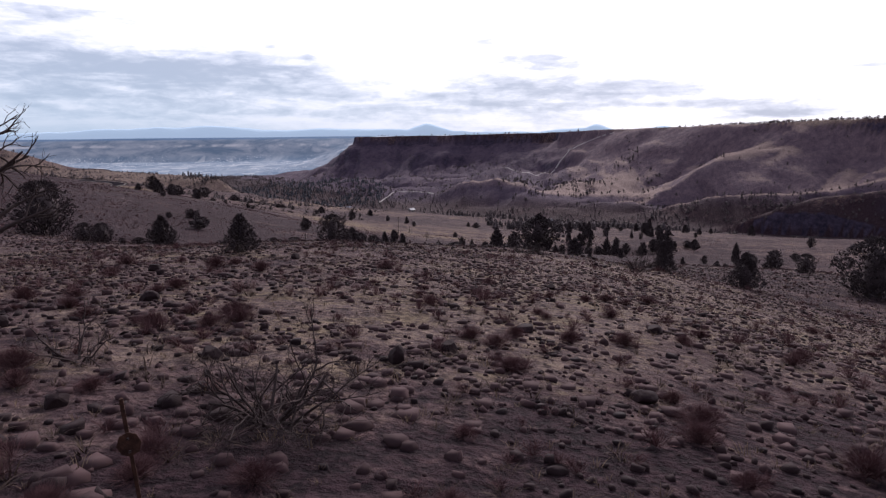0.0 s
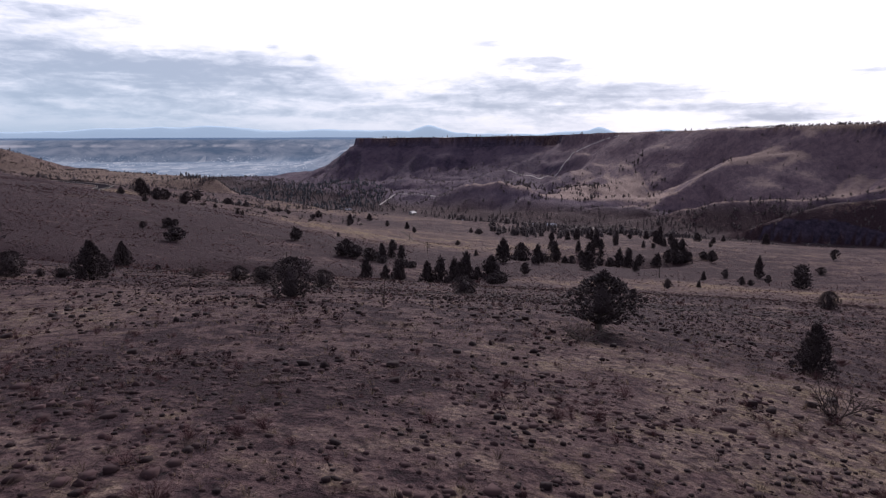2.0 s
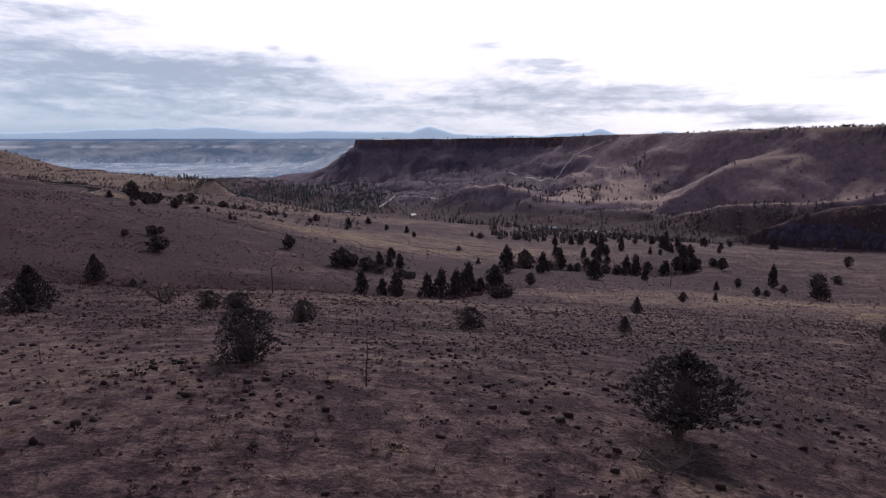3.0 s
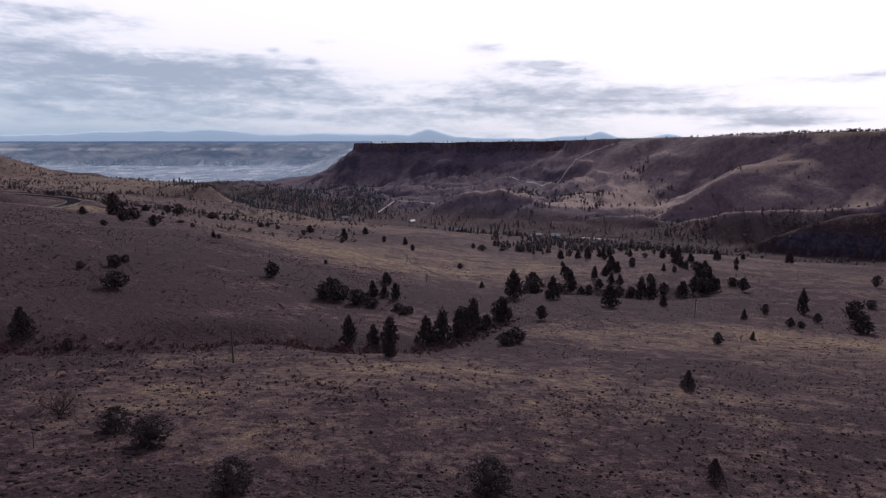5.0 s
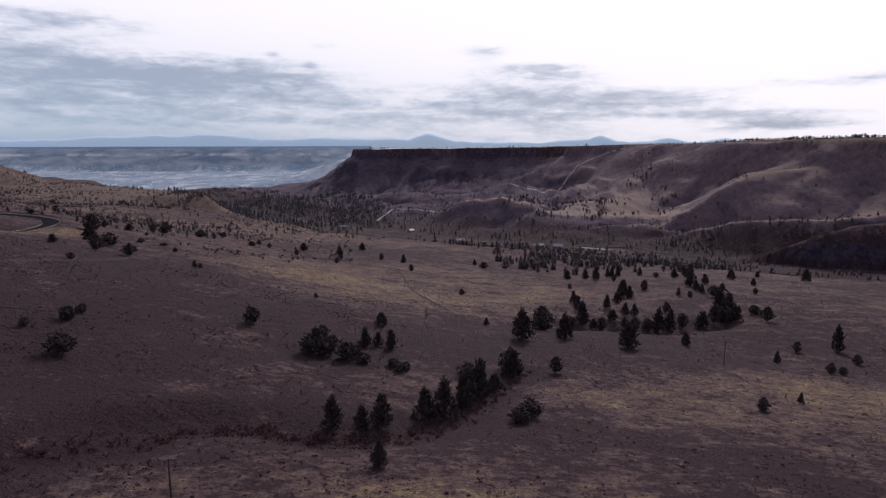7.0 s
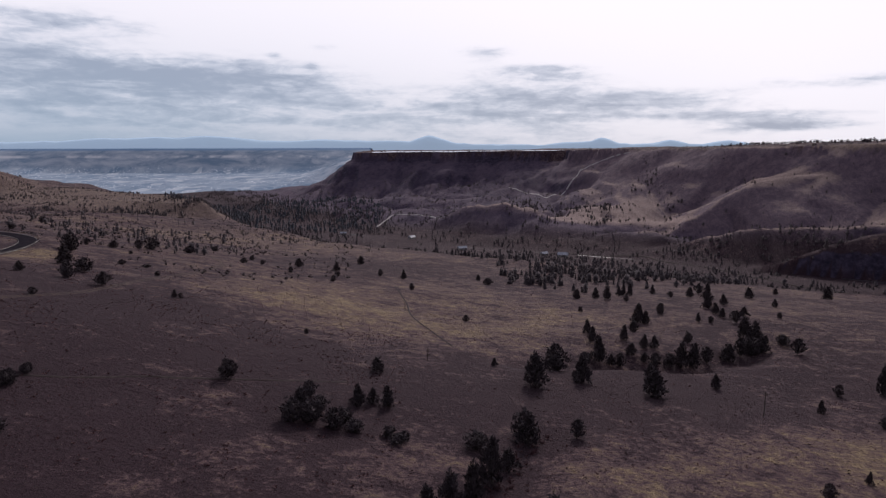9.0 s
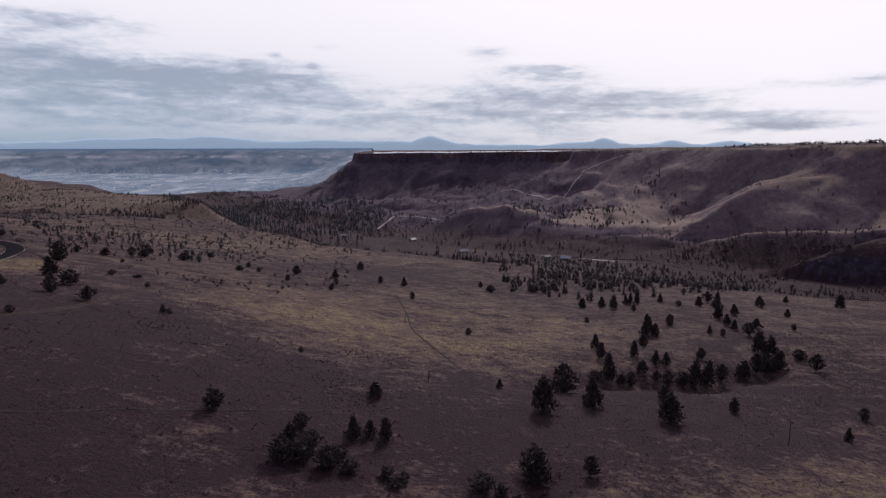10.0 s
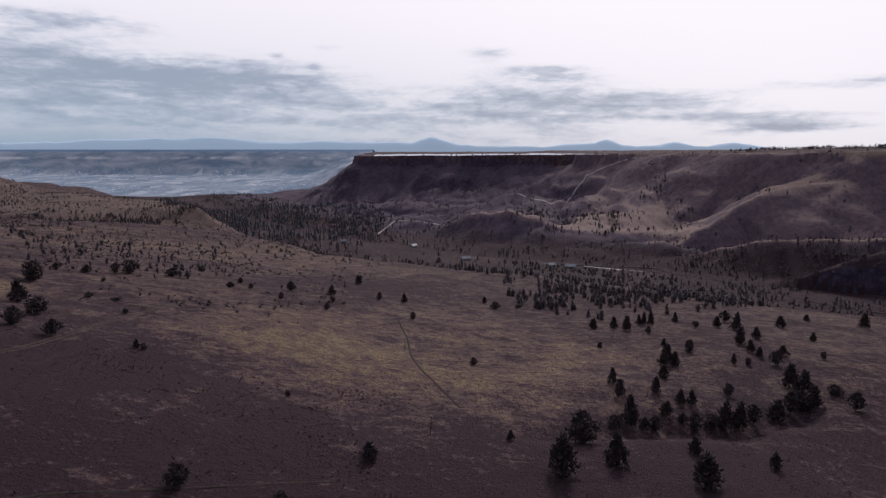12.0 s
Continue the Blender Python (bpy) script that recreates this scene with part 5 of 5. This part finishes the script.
# water in the canyon
WATER, water_tree, water_bsdf = material("river_water", 0.6)
water_bsdf.inputs["Base Color"].default_value = (0.02, 0.025, 0.03, 1)
water_bsdf.inputs["Specular IOR Level"].default_value = 0.25
bump(water_tree, water_bsdf, noise_tex(water_tree, place(water_tree), 0.4, 3), 0.2, 0.1)
river_line = smooth_line(RIVER, 12.0)
tagged(ribbon("river", river_line, -1.8, 1.8, 0.3, WATER, follow=False, cells=2), "dark river on the canyon floor", "river", kind="structure")


# ---------------------------------------------------------------- bare wood, poles and stakes
def branch(rng, start, way, length, radius, depth, pieces, curl=0.35, forks=(2, 4)):
    """A crooked limb that forks into thinner ones."""
    pts, p, w = [np.array(start, float)], np.array(start, float), np.array(way, float)
    for k in range(4):
        w = w + rng.normal(size=3) * curl * 0.5
        w = w / np.linalg.norm(w)
        p = p + w * length / 4
        pts.append(p.copy())
    pieces.append(tube(pts, np.linspace(radius, radius * 0.45, 5), 6 if radius > 0.02 else 4))
    if depth > 0:
        for k in range(rng.integers(*forks)):
            at = rng.uniform(0.35, 1.0)
            i = min(int(at * 4), 3)
            q = pts[i] + (pts[i + 1] - pts[i]) * (at * 4 - i)
            turned = w + rng.normal(size=3) * 0.75
            branch(rng, q, turned / np.linalg.norm(turned), length * rng.uniform(0.45, 0.75), radius * 0.5, depth - 1, pieces, curl, forks)


def bare_shrub(name, label, x, y, tall, stems, seed, mat, lean=0.9, depth=2, radius=0.03):
    rng = np.random.default_rng(seed)
    root = tagged(new(name), label, "shrub")
    root.matrix_basis = pose(x, y, float(height(x, y)) - 0.04, 0, 0, 0)
    for k in range(stems):
        w = 2 * math.pi * (k + rng.uniform(-0.3, 0.3)) / stems
        pieces = []
        way = np.array([math.cos(w) * lean, math.sin(w) * lean, rng.uniform(0.5, 1.1)])
        branch(rng, (0.06 * math.cos(w), 0.06 * math.sin(w), 0), way / np.linalg.norm(way), tall * rng.uniform(0.6, 1.0), radius * rng.uniform(0.7, 1.1), depth, pieces, forks=(3, 6))
        new("stem", fast_mesh("stem", *join(pieces), mat, True)).parent = root
    return root


def bare_tree(name, label, x, y, tall, limbs, seed, mat, radius, depth=3, reach=0.45, low=0.25):
    rng = np.random.default_rng(seed)
    root = tagged(new(name), label, "tree")
    root.matrix_basis = pose(x, y, float(height(x, y)) - 0.1, 0, 0, 0)
    zs = np.linspace(0, tall, 8)
    bend = np.cumsum(rng.normal(size=(8, 2)) * tall * 0.012, 0)
    spine = np.column_stack([bend, zs])
    new("trunk", fast_mesh("trunk", *tube(spine, np.linspace(radius, radius * 0.2, 8), 8), mat, True)).parent = root
    for k in range(limbs):
        at = rng.uniform(low, 0.95)
        q = np.array([np.interp(at * tall, zs, spine[:, j]) for j in range(3)])
        w = rng.uniform(0, 6.28)
        pieces = []
        way = np.array([math.cos(w), math.sin(w), rng.uniform(0.0, 0.7)])
        branch(rng, q, way / np.linalg.norm(way), tall * reach * rng.uniform(0.5, 1.0) * (1.15 - at), radius * 0.42, depth, pieces)
        new("limb", fast_mesh("limb", *join(pieces), mat, True)).parent = root
    return root


DEAD_WOOD = bark_material("dead_twig_wood", (0.022, 0.016, 0.017), (0.085, 0.062, 0.058))
bare_shrub("dead_shrub", "dead grey-brown shrub with crooked bare stems", -1.3, 6.9, 1.15, 14, 3, DEAD_WOOD, 1.0, 3, 0.028)
bare_shrub("bare_shrub", "leafless dark shrub among the stones", -4.9, 9.0, 0.8, 7, 5, DEAD_WOOD, 0.9, 2, 0.02)
bare_shrub("bare_shrub", "leafless dark shrub on the grassy slope", -35.5, 114.0, 2.2, 10, 7, DEAD_WOOD, 0.8, 3, 0.07)
bare_shrub("bare_shrub", "leafless dark shrub beside a juniper", 14.8, 41.9, 1.3, 9, 9, DEAD_WOOD, 0.9, 2, 0.035)
bare_shrub("bare_shrub", "fallen grey bare branches below the spreading juniper", 8.4, 53.0, 1.5, 7, 10, GREY_WOOD, 2.6, 2, 0.05)
bare_shrub("bare_shrub", "fallen bare branch on dry grass", 3.3, 23.0, 0.9, 3, 12, DEAD_WOOD, 2.4, 2, 0.03)
bare_tree("bare_tree", "leafless dark tree with crooked branches", -12.6, 18.0, 6.0, 16, 21, DEAD_WOOD, 0.16, 3, 0.62, 0.15)
bare_tree("dead_sapling", "thin dead standing tree on the brow", -3.05, 62.0, 2.9, 9, 23, DEAD_WOOD, 0.045, 1, 0.22, 0.3)
bare_tree("dead_sapling", "thin dead standing tree on the brow", -22.5, 68.0, 1.6, 7, 24, DEAD_WOOD, 0.03, 1, 0.25, 0.3)
bare_tree("dead_sapling", "thin dead standing tree on the grassy brow", -31.6, 103.9, 2.7, 7, 27, DEAD_WOOD, 0.04, 1, 0.2, 0.3)
bare_tree("sparse_tree", "nearly bare small tree on the meadow", -4.2, 304.7, 5.2, 14, 25, DEAD_WOOD, 0.12, 2, 0.4, 0.15)
bare_tree("sparse_tree", "nearly bare small tree in the meadow grass", 70.5, 308.5, 5.0, 14, 26, DEAD_WOOD, 0.12, 2, 0.4, 0.15)


def utility_pole(x, y, tall, arm):
    root = tagged(new("utility_pole"), "thin weathered wooden pole standing in dry grass", "pole")
    root.matrix_basis = pose(x, y, float(height(x, y)) - 0.3)
    zs = np.linspace(0, tall + 0.3, 6)
    new("shaft", fast_mesh("shaft", *tube(np.column_stack([zs * 0, zs * 0, zs]), np.linspace(0.15, 0.10, 6), 10), GREY_WOOD, True)).parent = root
    if arm:
        bm = bmesh.new()
        bmesh.ops.create_cube(bm, size=1.0, matrix=Matrix.Translation((0, 0.14, tall - 0.25)) @ Matrix.Diagonal((1.7, 0.1, 0.12, 1)))
        bmesh.ops.bevel(bm, geom=bm.edges[:], offset=0.015, segments=1, affect="EDGES")
        part("crossarm", bm, GREY_WOOD, root)
        for px in (-0.7, 0.7):
            knob = tube([(px, 0.14, tall - 0.2), (px, 0.14, tall - 0.12), (px, 0.14, tall - 0.02)], (0.03, 0.05, 0.03), 8)
            new("insulator", fast_mesh("insulator", *knob, STEEL, True)).parent = root
    return root


utility_pole(91.0, 272.8, 7.1, True)
utility_pole(-30.3, 147.8, 4.8, False)
utility_pole(-17.4, 416.0, 4.5, False)


def marker_stake(x, y):
    """A leaning rusty stake with a diamond plate."""
    root = tagged(new("marker_stake"), "rusty iron stake with a dark rusted plate", "stake")
    root.matrix_basis = pose(x, y, float(height(x, y)) - 0.22, 0, -4, 20)
    bm = bmesh.new()
    bmesh.ops.create_cube(bm, size=1.0, matrix=Matrix.Translation((0, 0, 0.66)) @ Matrix.Diagonal((0.032, 0.018, 1.32, 1)))
    bmesh.ops.create_cube(bm, size=1.0, matrix=Matrix.Translation((0, 0.016, 0.66)) @ Matrix.Diagonal((0.012, 0.024, 1.32, 1)))
    part("stake", bm, RUST, root)
    bm = bmesh.new()
    bmesh.ops.create_circle(bm, cap_ends=True, segments=8, radius=0.105, matrix=Matrix.Translation((0, -0.02, 0.90)) @ Matrix.Rotation(radians(90), 4, "X") @ Matrix.Diagonal((0.95, 1.1, 1, 1)))
    plate = part("plate", bm, RUST, root, "dented rusty plate")
    plate.modifiers.new("thickness", "SOLIDIFY").thickness = 0.008
    for dz in (0.84, 0.96):
        bolt = tube([(0, -0.03, dz), (0, -0.045, dz)], (0.012, 0.010), 6)
        new("bolt", fast_mesh("bolt", *bolt, STEEL)).parent = root


marker_stake(-1.78, 4.4)


# ---------------------------------------------------------------- single boulders near the start
def boulder(x, y, wide, tall, seed, turn):
    bm = bmesh.new()
    bmesh.ops.create_icosphere(bm, subdivisions=3, radius=0.5)
    rng = np.random.default_rng(seed)
    cuts = [(v / np.linalg.norm(v), rng.uniform(0.28, 0.44)) for v in rng.normal(size=(10, 3))]
    for v in bm.verts:
        p = np.array(v.co)
        for n, d in cuts:
            p = p - n * max(0.0, p @ n - d) * 0.92
        p = p * (1 + 0.06 * noise.noise(Vector(p * 5 + seed)))
        v.co = (p[0] * wide, p[1] * wide * 0.85, p[2] * tall)
    ob = part("boulder", bm, STONE)
    ob.matrix_basis = pose(x, y, float(height(x, y)) + tall * 0.18, 0, 0, turn)
    tagged(ob, "dark chipped basalt boulder lying in dry grass", "boulder", "boulders near the start")


rock_rng = random.Random(8)
for bx, by, wide, tall in ((0.1, 10.3, 0.46, 0.55), (1.1, 11.3, 0.5, 0.42), (3.0, 14.3, 0.8, 0.35), (-4.1, 7.0, 0.45, 0.3), (4.4, 9.5, 0.7, 0.35), (-3.1, 9.8, 0.55, 0.4), (-8.0, 11.5, 0.7, 0.5),
                           (-6.6, 15.2, 0.6, 0.45), (7.0, 16.5, 0.7, 0.4), (2.2, 20.5, 0.6, 0.4), (-2.4, 19.0, 0.5, 0.35), (5.6, 25.0, 0.6, 0.4), (-9.5, 22.0, 0.7, 0.5), (-5.4, 26.8, 0.55, 0.4)):
    boulder(bx, by, wide * 0.85, tall * 0.9, rock_rng.randrange(99), rock_rng.uniform(0, 360))


# ---------------------------------------------------------------- farm buildings in the canyon
def small_house(x, y, long, wide, tall, turn, roof_mat, wall_mat, label):
    root = tagged(new("farm_building"), label, "building")
    root.matrix_basis = pose(x, y, float(height(x, y)) - 0.2, 0, 0, turn)
    bm = bmesh.new()
    bmesh.ops.create_cube(bm, size=1.0, matrix=Matrix.Translation((0, 0, tall / 2)) @ Matrix.Diagonal((long, wide, tall, 1)))
    part("wall", bm, wall_mat, root)
    bm = bmesh.new()
    ridge, eave = tall + wide * 0.35, tall - 0.1
    l, w = long / 2 + 0.4, wide / 2 + 0.4
    pts = [bm.verts.new(p) for p in ((-l, -w, eave), (l, -w, eave), (l, w, eave), (-l, w, eave), (-l, 0, ridge), (l, 0, ridge))]
    for idx in ((0, 1, 5, 4), (2, 3, 4, 5), (1, 2, 5), (3, 0, 4), (3, 2, 1, 0)):
        bm.faces.new([pts[i] for i in idx])
    part("roof", bm, roof_mat, root, "pale metal roof")
    for px in (-long * 0.25, long * 0.25):
        bm = bmesh.new()
        bmesh.ops.create_cube(bm, size=1.0, matrix=Matrix.Translation((px, -wide / 2 - 0.01, tall * 0.55)) @ Matrix.Diagonal((1.2, 0.08, 1.1, 1)))
        part("window", bm, WATER, root)


PALE_METAL = mottled("pale_metal_roofing", (0.24, 0.25, 0.28), (0.42, 0.43, 0.46), 0.5, 0.5)
PALE_BOARD = mottled("pale_boards", (0.25, 0.23, 0.21), (0.42, 0.40, 0.37), 0.7)
for args in ((36, 1052, 13, 8, 3.4, 20), (-46, 1188, 12, 8, 3.2, 50), (-172, 1240, 11, 7, 3.2, 10), (176, 986, 14, 9, 3.6, -25), (152, 1002, 10, 7, 3.0, 30)):
    small_house(*args, PALE_METAL, PALE_BOARD, "pale farm building on the canyon floor")
